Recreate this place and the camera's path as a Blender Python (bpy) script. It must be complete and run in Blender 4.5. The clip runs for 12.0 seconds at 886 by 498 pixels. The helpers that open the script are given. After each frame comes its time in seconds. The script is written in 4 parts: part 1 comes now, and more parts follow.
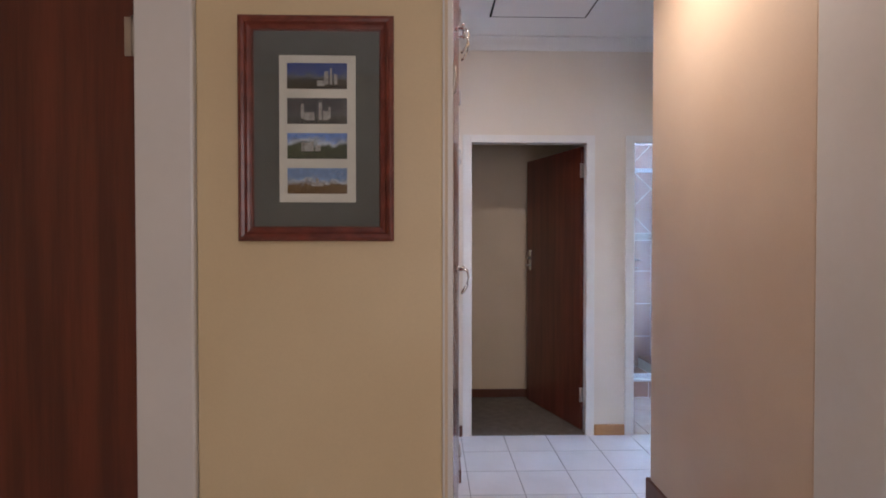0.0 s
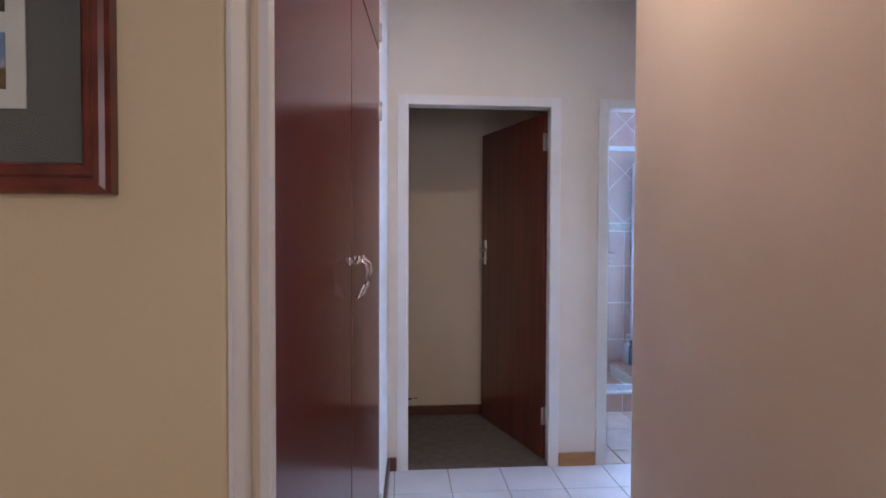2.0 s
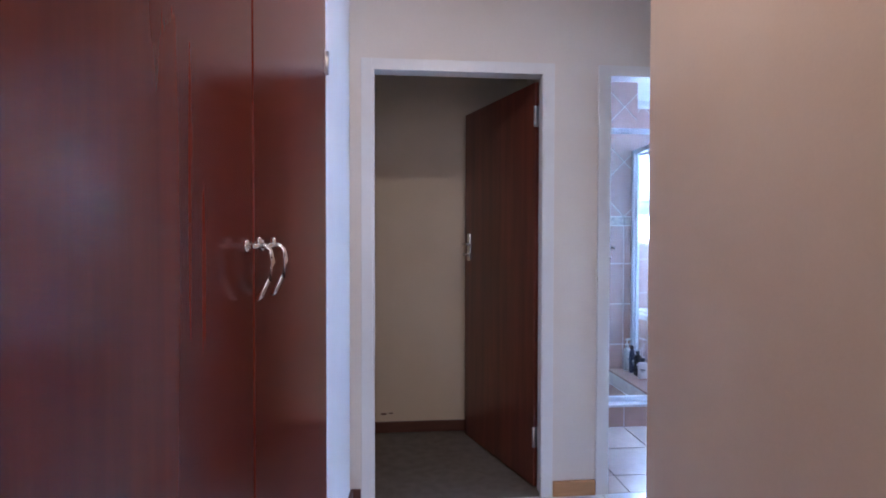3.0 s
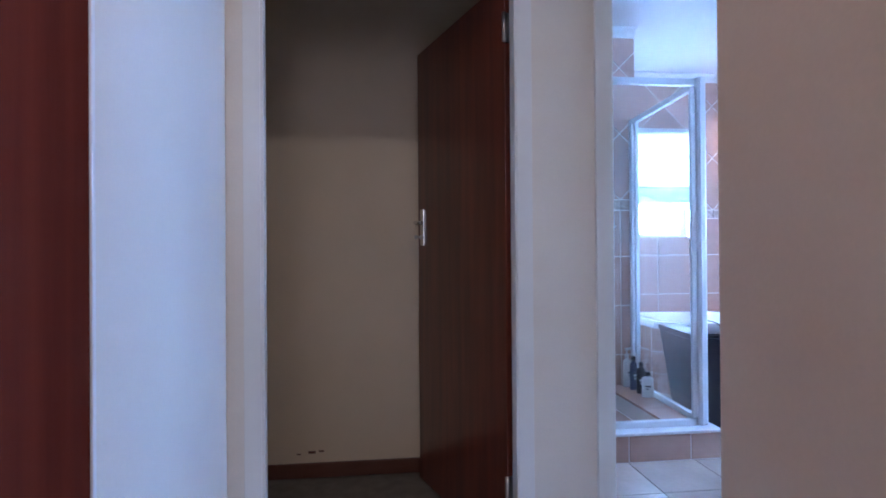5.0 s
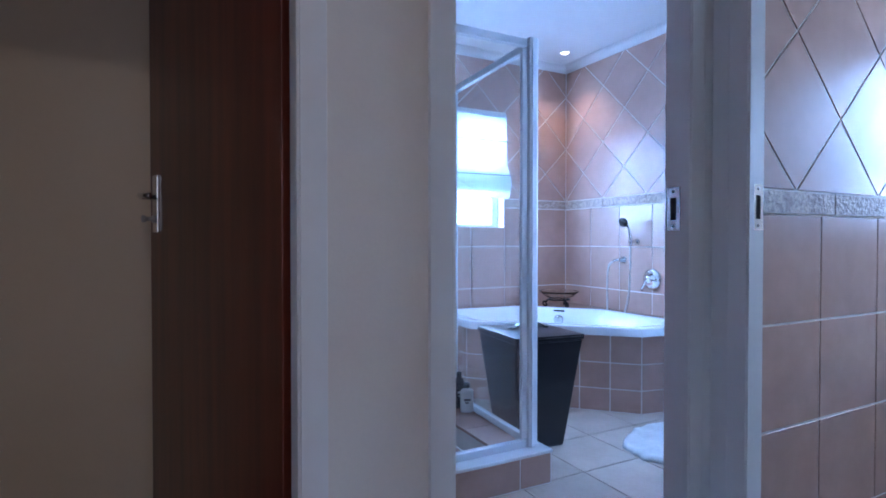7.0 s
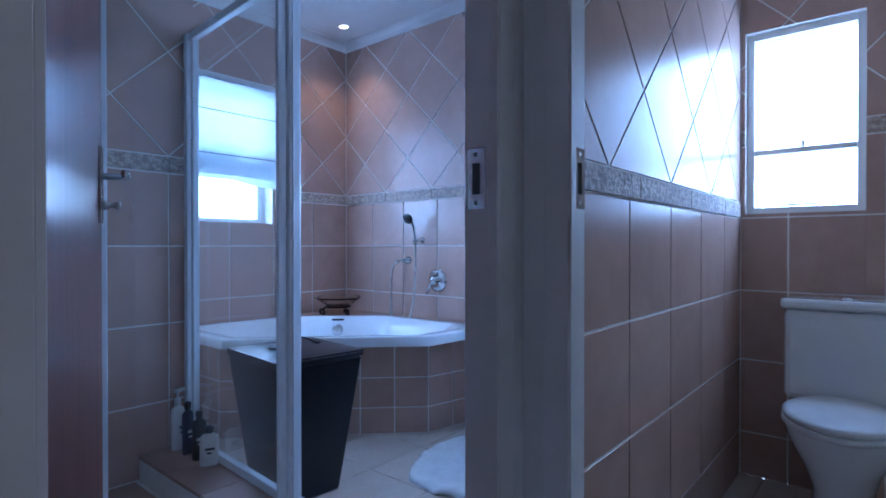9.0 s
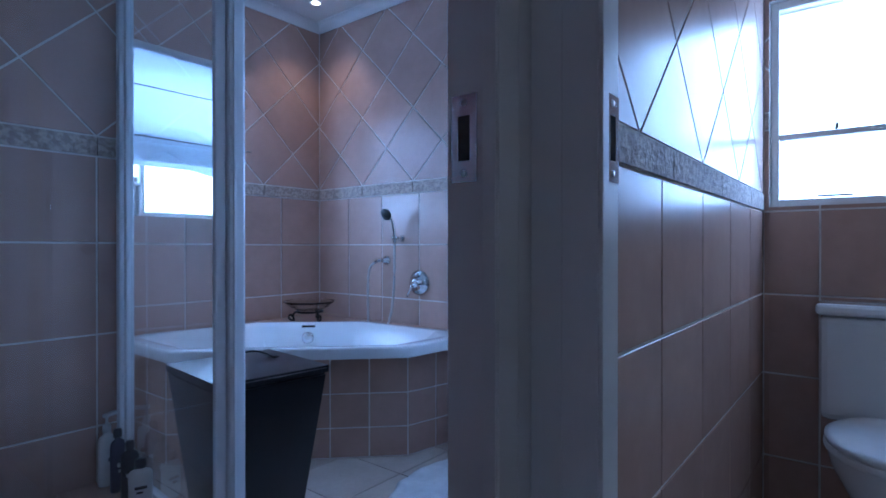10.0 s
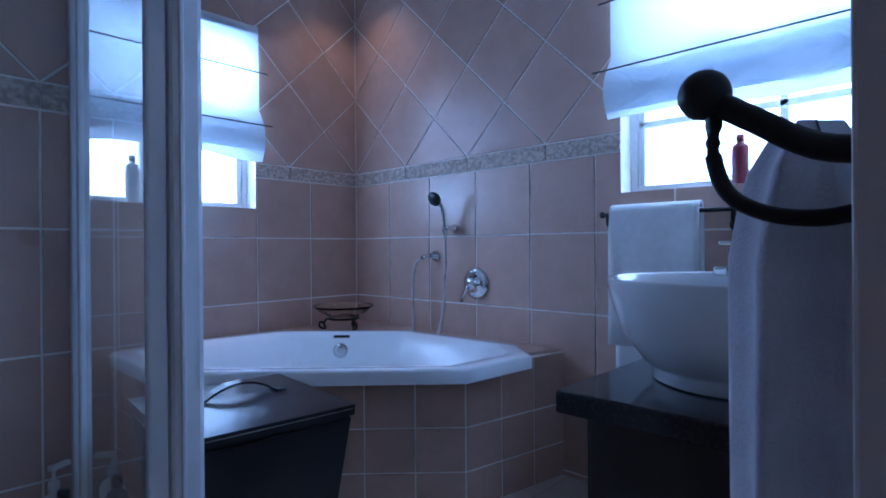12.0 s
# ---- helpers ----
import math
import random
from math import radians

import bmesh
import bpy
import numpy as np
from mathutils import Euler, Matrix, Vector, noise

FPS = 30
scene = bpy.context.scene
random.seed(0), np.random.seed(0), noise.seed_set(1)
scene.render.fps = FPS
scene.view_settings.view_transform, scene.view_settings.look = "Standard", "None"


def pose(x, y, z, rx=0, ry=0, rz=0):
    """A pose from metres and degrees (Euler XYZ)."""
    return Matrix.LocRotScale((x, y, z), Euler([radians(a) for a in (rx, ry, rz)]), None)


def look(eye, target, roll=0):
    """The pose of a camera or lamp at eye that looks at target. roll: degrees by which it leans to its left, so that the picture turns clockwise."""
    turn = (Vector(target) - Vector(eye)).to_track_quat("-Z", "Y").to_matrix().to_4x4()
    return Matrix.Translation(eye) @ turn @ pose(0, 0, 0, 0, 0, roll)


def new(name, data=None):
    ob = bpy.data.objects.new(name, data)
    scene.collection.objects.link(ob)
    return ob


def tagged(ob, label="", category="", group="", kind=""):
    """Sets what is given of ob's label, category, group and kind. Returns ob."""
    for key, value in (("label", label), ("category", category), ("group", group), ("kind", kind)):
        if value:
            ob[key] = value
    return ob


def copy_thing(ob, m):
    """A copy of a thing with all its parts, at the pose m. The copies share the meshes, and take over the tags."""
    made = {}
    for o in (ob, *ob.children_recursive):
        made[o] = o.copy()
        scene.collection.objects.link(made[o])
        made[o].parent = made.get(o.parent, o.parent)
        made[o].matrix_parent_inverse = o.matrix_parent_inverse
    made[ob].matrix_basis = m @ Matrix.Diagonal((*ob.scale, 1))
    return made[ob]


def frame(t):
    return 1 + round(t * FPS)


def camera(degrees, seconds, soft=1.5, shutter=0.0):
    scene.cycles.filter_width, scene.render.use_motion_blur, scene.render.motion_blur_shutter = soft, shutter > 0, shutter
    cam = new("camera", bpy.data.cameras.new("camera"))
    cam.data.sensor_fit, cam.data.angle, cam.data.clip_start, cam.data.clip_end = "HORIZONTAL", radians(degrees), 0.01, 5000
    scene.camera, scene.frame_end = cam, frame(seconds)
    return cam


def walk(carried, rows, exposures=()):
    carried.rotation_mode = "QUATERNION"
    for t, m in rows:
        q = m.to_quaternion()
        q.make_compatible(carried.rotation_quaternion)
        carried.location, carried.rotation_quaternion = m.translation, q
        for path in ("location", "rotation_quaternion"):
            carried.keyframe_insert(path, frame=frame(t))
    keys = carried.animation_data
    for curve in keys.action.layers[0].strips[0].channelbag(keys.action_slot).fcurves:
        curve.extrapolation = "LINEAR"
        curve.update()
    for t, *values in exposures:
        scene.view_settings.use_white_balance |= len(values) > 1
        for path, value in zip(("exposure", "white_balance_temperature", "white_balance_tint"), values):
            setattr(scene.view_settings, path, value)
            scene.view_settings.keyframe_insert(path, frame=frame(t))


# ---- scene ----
cam = camera(79.1, 12.0, soft=1.8)
PATH = [
    (0, (-0.249, -3.703, 1.357), (-0.198, -1.704, 1.326), 0.0),
    (0.5, (-0.197, -3.557, 1.35), (-0.134, -1.558, 1.31), 0.2),
    (1, (-0.126, -3.379, 1.344), (-0.034, -1.382, 1.303), 0.2),
    (1.5, (-0.051, -3.195, 1.33), (0.073, -1.199, 1.286), 0.2),
    (2, (0.003, -2.976, 1.307), (0.159, -0.983, 1.26), 0.2),
    (2.5, (0.056, -2.751, 1.28), (0.229, -0.759, 1.237), 0.1),
    (3, (0.135, -2.526, 1.253), (0.316, -0.534, 1.212), 0.1),
    (5, (0.4, -1.721, 1.082), (0.633, 0.265, 1.092), -0.4),
    (5.5, (0.435, -1.509, 1.088), (0.771, 0.462, 1.082), -0.1),
    (6, (0.473, -1.354, 1.076), (0.993, 0.577, 1.069), -0.2),
    (6.5, (0.538, -1.148, 1.087), (1.275, 0.711, 1.063), 0.1),
    (7, (0.622, -1.02, 1.087), (1.542, 0.756, 1.056), 0.0),
    (7.5, (0.712, -0.897, 1.082), (1.83, 0.761, 1.054), -0.1),
    (9.5, (1.164, -0.518, 1.031), (2.726, 0.731, 1.023), -0.0),
    (10, (1.306, -0.406, 1.024), (2.869, 0.841, 1.017), -0.0),
    (10.5, (1.448, -0.291, 1.006), (2.983, 0.99, 0.999), -0.1),
    (11, (1.589, -0.162, 0.998), (3.078, 1.173, 0.993), -0.2),
    (11.5, (1.689, -0.048, 0.99), (3.146, 1.322, 0.983), -0.4),
    (12, (1.756, 0.059, 0.981), (3.208, 1.435, 0.977), -0.4),
]
EXPOSURE = [(0, 1.1, 5700, 15), (1.5, 1.0, 5500, 17), (3, 1.03, 5150, 19), (5, 0.72, 4950, 16), (6.5, 0.2, 4900, 16), (7.5, -0.1, 4850, 15), (9.5, -1.08, 4800, 15), (10.5, -1.38, 4820, 15), (11, -1.55, 4850, 16), (12, -1.48, 4950, 17)]

walk(cam, [(t, look(e, g, r)) for t, e, g, r in PATH], EXPOSURE)

# ---------------------------------------------------------------- light
world = bpy.data.worlds.new("sky")
scene.world = world
world.use_nodes = True
wn, wl = world.node_tree.nodes, world.node_tree.links
sky = wn.new("ShaderNodeTexSky")
sky.sky_type, sky.sun_disc = 'NISHITA', False
sky.sun_elevation, sky.sun_rotation = radians(48), radians(150)
wn["Background"].inputs["Strength"].default_value = 0.12
wl.new(sky.outputs["Color"], wn["Background"].inputs["Color"])
sun = new("sun", bpy.data.lights.new("sun", "SUN"))
sun.data.energy, sun.data.angle, sun.data.color = 2.0, radians(0.6), (1, .95, .88)
sun.matrix_world = look((-20, -30, 40), (0, 0, 0))


def area(name, eye, target, w, h, power, colour):
    lamp = new(name, bpy.data.lights.new(name, "AREA"))
    lamp.data.shape, lamp.data.size, lamp.data.size_y = 'RECTANGLE', w, h
    lamp.data.energy, lamp.data.color = power, colour
    lamp.matrix_world = look(eye, target)
    return lamp


DAY = (.46, .67, 1.0)
area("daylight_bath_north", (2.72, 2.86, 1.62), (2.72, 1.0, 1.2), .78, .82, 120, DAY)
area("daylight_bath_east", (3.93, .6, 1.62), (2.0, .9, 1.1), .76, .82, 90, DAY)
area("daylight_toilet", (3.93, -.31, 1.58), (2.0, -.4, 1.3), .38, .76, 29, DAY)
area("hall_ceiling_light", (.45, -1.58, 2.70), (.45, -1.58, 0), .22, .22, 6.3, (1, .77, .54))
# The last lamp is an added warm fill behind the camera, without a window.
area("daylight_behind", (.2, -5.3, 1.7), (.2, 0, 1.3), 1.2, 1.2, 7.4, (1, .86, .76))


# ---------------------------------------------------------------- materials
def material(name, colour, rough=.5, metal=0.0, second=None, scale=6.0, stretch=(1, 1, 1), grain=60.0, bump=.1,
             depth=.002, mix=(.35, .65), each=0.0, coat=0.0, fine=.12):
    """Two scales of variation: patches between two colours and a fine grain; each: tone shift from piece to piece."""
    m = bpy.data.materials.new(name)
    m.use_nodes = True
    n, l = m.node_tree.nodes, m.node_tree.links
    b = n["Principled BSDF"]
    b.inputs["Roughness"].default_value, b.inputs["Metallic"].default_value = rough, metal
    b.inputs["Coat Weight"].default_value = coat
    b.inputs["Coat Roughness"].default_value = .12
    co = n.new("ShaderNodeTexCoord")
    mp = n.new("ShaderNodeMapping")
    mp.inputs["Scale"].default_value = stretch
    oi = n.new("ShaderNodeObjectInfo")
    sh = n.new("ShaderNodeVectorMath")
    sh.operation = 'MULTIPLY_ADD'
    sh.inputs[1].default_value = (7.3, 5.1, 9.7)
    l.new(oi.outputs["Random"], sh.inputs[0])
    l.new(co.outputs["Object"], sh.inputs[2])
    l.new(sh.outputs[0], mp.inputs["Vector"])
    big, small = n.new("ShaderNodeTexNoise"), n.new("ShaderNodeTexNoise")
    big.inputs["Scale"].default_value, big.inputs["Detail"].default_value = scale, 5
    small.inputs["Scale"].default_value, small.inputs["Detail"].default_value = grain, 3
    l.new(mp.outputs[0], big.inputs["Vector"])
    l.new(mp.outputs[0], small.inputs["Vector"])
    ramp = n.new("ShaderNodeValToRGB")
    e = ramp.color_ramp.elements
    e[0].position, e[1].position = mix
    e[0].color = (*colour, 1)
    e[1].color = (*(second or tuple(c * .86 for c in colour)), 1)
    l.new(big.outputs["Fac"], ramp.inputs["Fac"])
    val = n.new("ShaderNodeMapRange")
    val.inputs["To Min"].default_value, val.inputs["To Max"].default_value = 1 - fine, 1 + fine
    l.new(small.outputs["Fac"], val.inputs["Value"])
    pc = n.new("ShaderNodeMapRange")
    pc.inputs["To Min"].default_value, pc.inputs["To Max"].default_value = 1 - each, 1 + each
    l.new(oi.outputs["Random"], pc.inputs["Value"])
    mul = n.new("ShaderNodeMath")
    mul.operation = 'MULTIPLY'
    l.new(val.outputs[0], mul.inputs[0])
    l.new(pc.outputs[0], mul.inputs[1])
    hsv = n.new("ShaderNodeHueSaturation")
    l.new(ramp.outputs["Color"], hsv.inputs["Color"])
    l.new(mul.outputs[0], hsv.inputs["Value"])
    l.new(hsv.outputs["Color"], b.inputs["Base Color"])
    rr = n.new("ShaderNodeMapRange")
    rr.inputs["To Min"].default_value, rr.inputs["To Max"].default_value = max(0, rough - .02), min(1, rough + .03)
    l.new(big.outputs["Fac"], rr.inputs["Value"])
    l.new(rr.outputs[0], b.inputs["Roughness"])
    if bump:
        bp = n.new("ShaderNodeBump")
        bp.inputs["Strength"].default_value, bp.inputs["Distance"].default_value = bump, depth
        l.new(small.outputs["Fac"], bp.inputs["Height"])
        l.new(bp.outputs[0], b.inputs["Normal"])
    return m


def glass(name, tint=(.96, .98, .98), rough=0.0):
    m = bpy.data.materials.new(name)
    m.use_nodes = True
    b = m.node_tree.nodes["Principled BSDF"]
    b.inputs["Base Color"].default_value = (*tint, 1)
    b.inputs["Transmission Weight"].default_value, b.inputs["Roughness"].default_value, b.inputs["IOR"].default_value = 1, rough, 1.45
    return m


def glow(name, colour, power):
    m = bpy.data.materials.new(name)
    m.use_nodes = True
    b = m.node_tree.nodes["Principled BSDF"]
    b.inputs["Base Color"].default_value = (*colour, 1)
    b.inputs["Emission Color"].default_value, b.inputs["Emission Strength"].default_value = (*colour, 1), power
    return m


CREAM = material("cream wall paint", (.74, .62, .455), .5, second=(.71, .59, .42), scale=2.5, grain=140, bump=.12, fine=.03)
STRAW = material("straw yellow wall paint", (.76, .635, .40), .5, second=(.72, .59, .36), scale=2.2, grain=140, bump=.12, fine=.03)
ROSE = material("rosy cream wall paint", (.77, .63, .485), .5, second=(.73, .585, .445), scale=2.2, grain=140, bump=.12, fine=.03)
PALE = material("pale wall paint", (.78, .72, .64), .6, second=(.74, .68, .60), scale=2.0, grain=140, bump=.12, fine=.03)
WHITE = material("white gloss enamel", (.80, .79, .77), .34, second=(.76, .75, .72), scale=3, grain=40, bump=.06, fine=.02)
CEIL = material("white ceiling paint", (.82, .82, .81), .8, scale=2, second=(.78, .78, .77), grain=90, bump=.1, fine=.02)
MAHOG = material("mahogany veneer", (.155, .036, .020), .30, second=(.085, .020, .013), scale=3.2, stretch=(7, 7, .35),
                 grain=26, bump=.05, fine=.22, each=.06, coat=.35)
MAHOG_RED = material("red mahogany cupboard veneer", (.135, .024, .013), .20, second=(.10, .018, .010), scale=2.6,
                     stretch=(7, 7, .3), grain=24, bump=0, fine=.05, each=.05, coat=0.0)
SKIRT_DARK = material("dark stained skirting", (.13, .05, .03), .4, scale=4, stretch=(2, 2, 9), grain=30, bump=.05)
SKIRT_OAK = material("honey oak skirting", (.50, .27, .11), .4, second=(.38, .19, .07), scale=4, stretch=(.6, 2, 9), grain=30, bump=.05)
FRAMEWOOD = material("reddish picture frame wood", (.20, .045, .028), .32, second=(.12, .026, .018), scale=8, stretch=(3, 3, 3), grain=50, bump=.04, coat=.3)
MATBOARD = material("grey green mat board", (.10, .105, .092), .75, scale=5, grain=200, bump=.05, fine=.04)
CARD = material("cream card mount", (.70, .66, .56), .8, scale=5, grain=200, bump=.03, fine=.02)
HALLTILE = material("white glazed floor tile", (.74, .73, .74), .16, second=(.68, .67, .68), scale=4, grain=60, bump=.03, each=.03, fine=.03)
HALLGROUT = material("grey floor grout", (.30, .28, .27), .85, scale=12, grain=150, bump=.3)
BATHFLOOR = material("beige stone-look floor tile", (.62, .52, .43), .24, second=(.52, .43, .35), scale=5, grain=45, bump=.06, mix=(.25, .75), each=.05, fine=.07)
WALLTILE = material("taupe stone-look wall tile", (.50, .335, .265), .25, second=(.43, .285, .225), scale=7, grain=24, bump=.14, depth=.0025, mix=(.25, .75), each=.05, fine=.06)
GROUT = material("pale wall grout", (.80, .76, .71), .85, scale=12, grain=150, bump=.25, fine=.05)
DARKGROUT = material("brown floor grout", (.22, .18, .15), .9, scale=12, grain=150, bump=.25, fine=.05)
PEBBLE = material("pebbled relief border", (.54, .45, .375), .75, second=(.33, .255, .21), scale=55, grain=90, bump=.9, depth=.008, mix=(.42, .58), fine=.2)
CARPET = material("grey brown carpet", (.19, .165, .135), .95, second=(.15, .13, .105), scale=18, grain=420, bump=.6, depth=.004, fine=.25)
CHROME = material("chrome", (.78, .79, .80), .12, 1.0, scale=6, grain=60, bump=0, fine=.02)
STEEL = material("brushed nickel", (.62, .60, .57), .30, 1.0, scale=6, grain=80, bump=.05, fine=.05)
ALU = material("white enamelled aluminium", (.80, .83, .86), .24, 0, second=(.79, .82, .85), scale=2, grain=60, bump=.03, fine=.02)
BLACKIRON = material("black wrought iron", (.025, .022, .02), .42, .6, scale=12, grain=80, bump=.2)
ACRYL = material("white acrylic", (.80, .81, .82), .12, second=(.78, .79, .80), scale=3, grain=40, bump=0, fine=.01, coat=.4)
CERAM = material("white vitreous china", (.80, .80, .80), .10, second=(.77, .77, .77), scale=3, grain=40, bump=0, fine=.01, coat=.5)
LEATHER = material("black leatherette", (.012, .011, .013), .30, second=(.010, .009, .011), scale=8, grain=220, bump=.12, depth=.0012, fine=.2)
STITCH = material("pale stitching", (.35, .33, .30), .8, scale=20, grain=200, bump=.1)
GRANITE = material("black polished granite", (.02, .02, .022), .10, second=(.06, .06, .06), scale=140, grain=260, bump=0, mix=(.5, .8), fine=.3)
DARKWOOD = material("near black stained wood", (.03, .018, .014), .4, second=(.02, .012, .01), scale=4, stretch=(5, 5, .4), grain=30, bump=.06)
TOWEL = material("white terry towelling", (.76, .75, .74), .95, second=(.70, .69, .68), scale=30, grain=500, bump=.3, depth=.002, fine=.1)
# Darker, cooler copy of the towelling: the hand towel's backlit side as colour.
TOWEL_BACKLIT = material("towelling greyed for backlight", (.62, .60, .64), .95, second=(.54, .52, .56), scale=30, grain=500, bump=.3, depth=.002, fine=.1)
FABRIC = bpy.data.materials.new("sheer white blind cloth")
FABRIC.use_nodes = True
fb = FABRIC.node_tree.nodes["Principled BSDF"]
fb.inputs["Base Color"].default_value, fb.inputs["Roughness"].default_value = (.78, .80, .82, 1), .9
fl = FABRIC.node_tree
ftr, fmx = fl.nodes.new("ShaderNodeBsdfTranslucent"), fl.nodes.new("ShaderNodeMixShader")
ftr.inputs["Color"].default_value = (.60, .66, .72, 1)
fmx.inputs["Fac"].default_value = .42
fwv, fbp = fl.nodes.new("ShaderNodeTexNoise"), fl.nodes.new("ShaderNodeBump")
fwv.inputs["Scale"].default_value = 14
fbp.inputs["Strength"].default_value, fbp.inputs["Distance"].default_value = .4, .02
fl.links.new(fwv.outputs["Fac"], fbp.inputs["Height"])
fl.links.new(fbp.outputs[0], fb.inputs["Normal"])
fl.links.new(fb.outputs[0], fmx.inputs[1])
fl.links.new(ftr.outputs[0], fmx.inputs[2])
fl.links.new(fmx.outputs[0], fl.nodes["Material Output"].inputs["Surface"])
GLASS = glass("clear glass")
BOWLGLASS = glass("faintly amber glass", (.985, .98, .95))
OUTSIDE = glow("bright hazy outdoors", (.86, .95, 1.0), 5.0)
# Near-black colour that stands for the shade inside gaps, holes and slots.
GAP_SHADE = material("painted recess shade", (.03, .025, .02), .8, scale=5, grain=60, bump=0)
PLASTIC_W = material("white plastic", (.74, .74, .73), .35, scale=5, grain=60, bump=0, fine=.02)
PLASTIC_K = material("black plastic", (.02, .02, .022), .3, scale=5, grain=60, bump=0)
PLASTIC_B = material("dark blue plastic", (.03, .04, .10), .3, scale=5, grain=60, bump=0)
PLASTIC_R = material("dark red plastic", (.16, .02, .03), .3, scale=5, grain=60, bump=0)
LAMPFACE = glow("lit downlight lens", (1, .93, .82), 14)


# ---------------------------------------------------------------- mesh helpers
def put(name, bm, mat, parent=None, smooth=False, place=None):
    me = bpy.data.meshes.new(name)
    bmesh.ops.recalc_face_normals(bm, faces=bm.faces)
    bm.to_mesh(me)
    bm.free()
    for p in me.polygons:
        p.use_smooth = smooth
    me.materials.append(mat)
    ob = new(name, me)
    if place is not None:
        ob.matrix_basis = place
    if parent is not None:
        ob.parent = parent
    return ob


def add_box(bm, x0, x1, y0, y1, z0, z1, bevel=0.0):
    r = bmesh.ops.create_cube(bm, size=1)
    for v in r["verts"]:
        v.co = Vector(((x0 + x1) / 2 + v.co.x * (x1 - x0), (y0 + y1) / 2 + v.co.y * (y1 - y0), (z0 + z1) / 2 + v.co.z * (z1 - z0)))
    if bevel:
        ed = list({e for v in r["verts"] for e in v.link_edges})
        bmesh.ops.bevel(bm, geom=ed, offset=bevel, segments=2, affect='EDGES', profile=.5)


def boxes(name, rows, mat, parent=None, bevel=0.0, place=None):
    bm = bmesh.new()
    for r in rows:
        add_box(bm, *r, bevel=bevel)
    return put(name, bm, mat, parent, place=place)


def parts(name, rows, mat, parent, bevel=0.0):
    """One part for each box."""
    for r in rows:
        boxes(name, [r], mat, parent, bevel)


def thing(name, place, label, category, group=""):
    e = new(name)
    e.empty_display_size = .1
    e.matrix_basis = place
    return tagged(e, label, category, group)


def lathe(name, profile, mat, parent=None, place=None, seg=28, sx=1.0, sy=1.0):
    """A turned shape from (radius, height) pairs."""
    bm = bmesh.new()
    rings = []
    for r, z in profile:
        rings.append([bm.verts.new((sx * r * math.cos(2 * math.pi * k / seg), sy * r * math.sin(2 * math.pi * k / seg), z)) for k in range(seg)])
    for a, b in zip(rings, rings[1:]):
        for k in range(seg):
            bm.faces.new((a[k], a[(k + 1) % seg], b[(k + 1) % seg], b[k]))
    for r in (rings[0], rings[-1]):
        if (r[0].co - r[seg // 2].co).length > 1e-4:
            bm.faces.new(r)
    bmesh.ops.remove_doubles(bm, verts=bm.verts, dist=1e-5)
    return put(name, bm, mat, parent, True, place)


def tube(name, pts, radius, mat, parent=None, place=None, seg=10, closed=False):
    """A bent round bar along points."""
    bm = bmesh.new()
    pts = [Vector(p) for p in pts]
    n, rings = len(pts), []
    up = Vector((0, 0, 1))
    for i, p in enumerate(pts):
        a = pts[(i - 1) % n] if closed or i else p
        b = pts[(i + 1) % n] if closed or i < n - 1 else p
        d = (b - a).normalized()
        s = d.cross(up)
        if s.length < .05:
            s = d.cross(Vector((1, 0, 0)))
        s.normalize()
        u = s.cross(d)
        rings.append([bm.verts.new(p + radius * (math.cos(2 * math.pi * k / seg) * s + math.sin(2 * math.pi * k / seg) * u)) for k in range(seg)])
    for i in range(n if closed else n - 1):
        a, b = rings[i], rings[(i + 1) % n]
        for k in range(seg):
            bm.faces.new((a[k], a[(k + 1) % seg], b[(k + 1) % seg], b[k]))
    if not closed:
        bm.faces.new(rings[0])
        bm.faces.new(rings[-1])
    return put(name, bm, mat, parent, True, place)


def prism(bm, pts, z0, z1, chamfer=0.0):
    """An upright prism over a plan polygon, its top edge chamfered."""
    c = Vector((sum(p[0] for p in pts) / len(pts), sum(p[1] for p in pts) / len(pts)))

    def ring(z, inset):
        out = []
        for p in pts:
            v = Vector((p[0], p[1]))
            d = v - c
            out.append(bm.verts.new((*(v - d.normalized() * inset if d.length else v), z)))
        return out
    rs = [ring(z0, 0)] + ([ring(z1 - chamfer, 0), ring(z1, chamfer)] if chamfer else [ring(z1, 0)])
    for a, b in zip(rs, rs[1:]):
        for k in range(len(pts)):
            bm.faces.new((a[k], a[(k + 1) % len(pts)], b[(k + 1) % len(pts)], b[k]))
    bm.faces.new(rs[0])
    bm.faces.new(rs[-1])


# ---------------------------------------------------------------- measures of the place
HALL_Z, BATH_Z = 2.74, 2.62
XE, YN = 3.79, 2.72          # inner faces of the bathroom's east and north walls
YT = -.065                   # toilet side of the dividing wall

# ---------------------------------------------------------------- large structure
boxes("wall_hall_end", [(-1.6, .022, 0, .07, 0, 2.74), (.857, 1.155, 0, .07, 0, 2.74), (.022, .857, 0, .07, 2.045, 2.74),
                        (1.155, 1.934, 0, .07, 2.045, 2.74), (1.934, 2.02, 0, .07, 0, 2.74)], PALE)
boxes("wall_dividing", [(2.02, XE, YT, .07, 0, 2.74)], GROUT)
boxes("wall_lobby_east", [(2.02, 2.075, -1.0, -.88, 0, 2.74), (2.02, 2.075, -.88, YT - .001, 2.035, 2.74)], CREAM)
boxes("wall_lobby_south", [(1.0, XE, -1.12, -1.002, 0, 2.74)], CREAM)
LEAN = pose(-.087, -.738, 0, 0, 0, -3.9)      # the cupboard side runs slightly off square
boxes("wall_hall_west", [(-.12, 0, 0, .735, 0, 2.74)], PALE, place=pose(-.087, -.738, 0, 0, 0, -1.2))
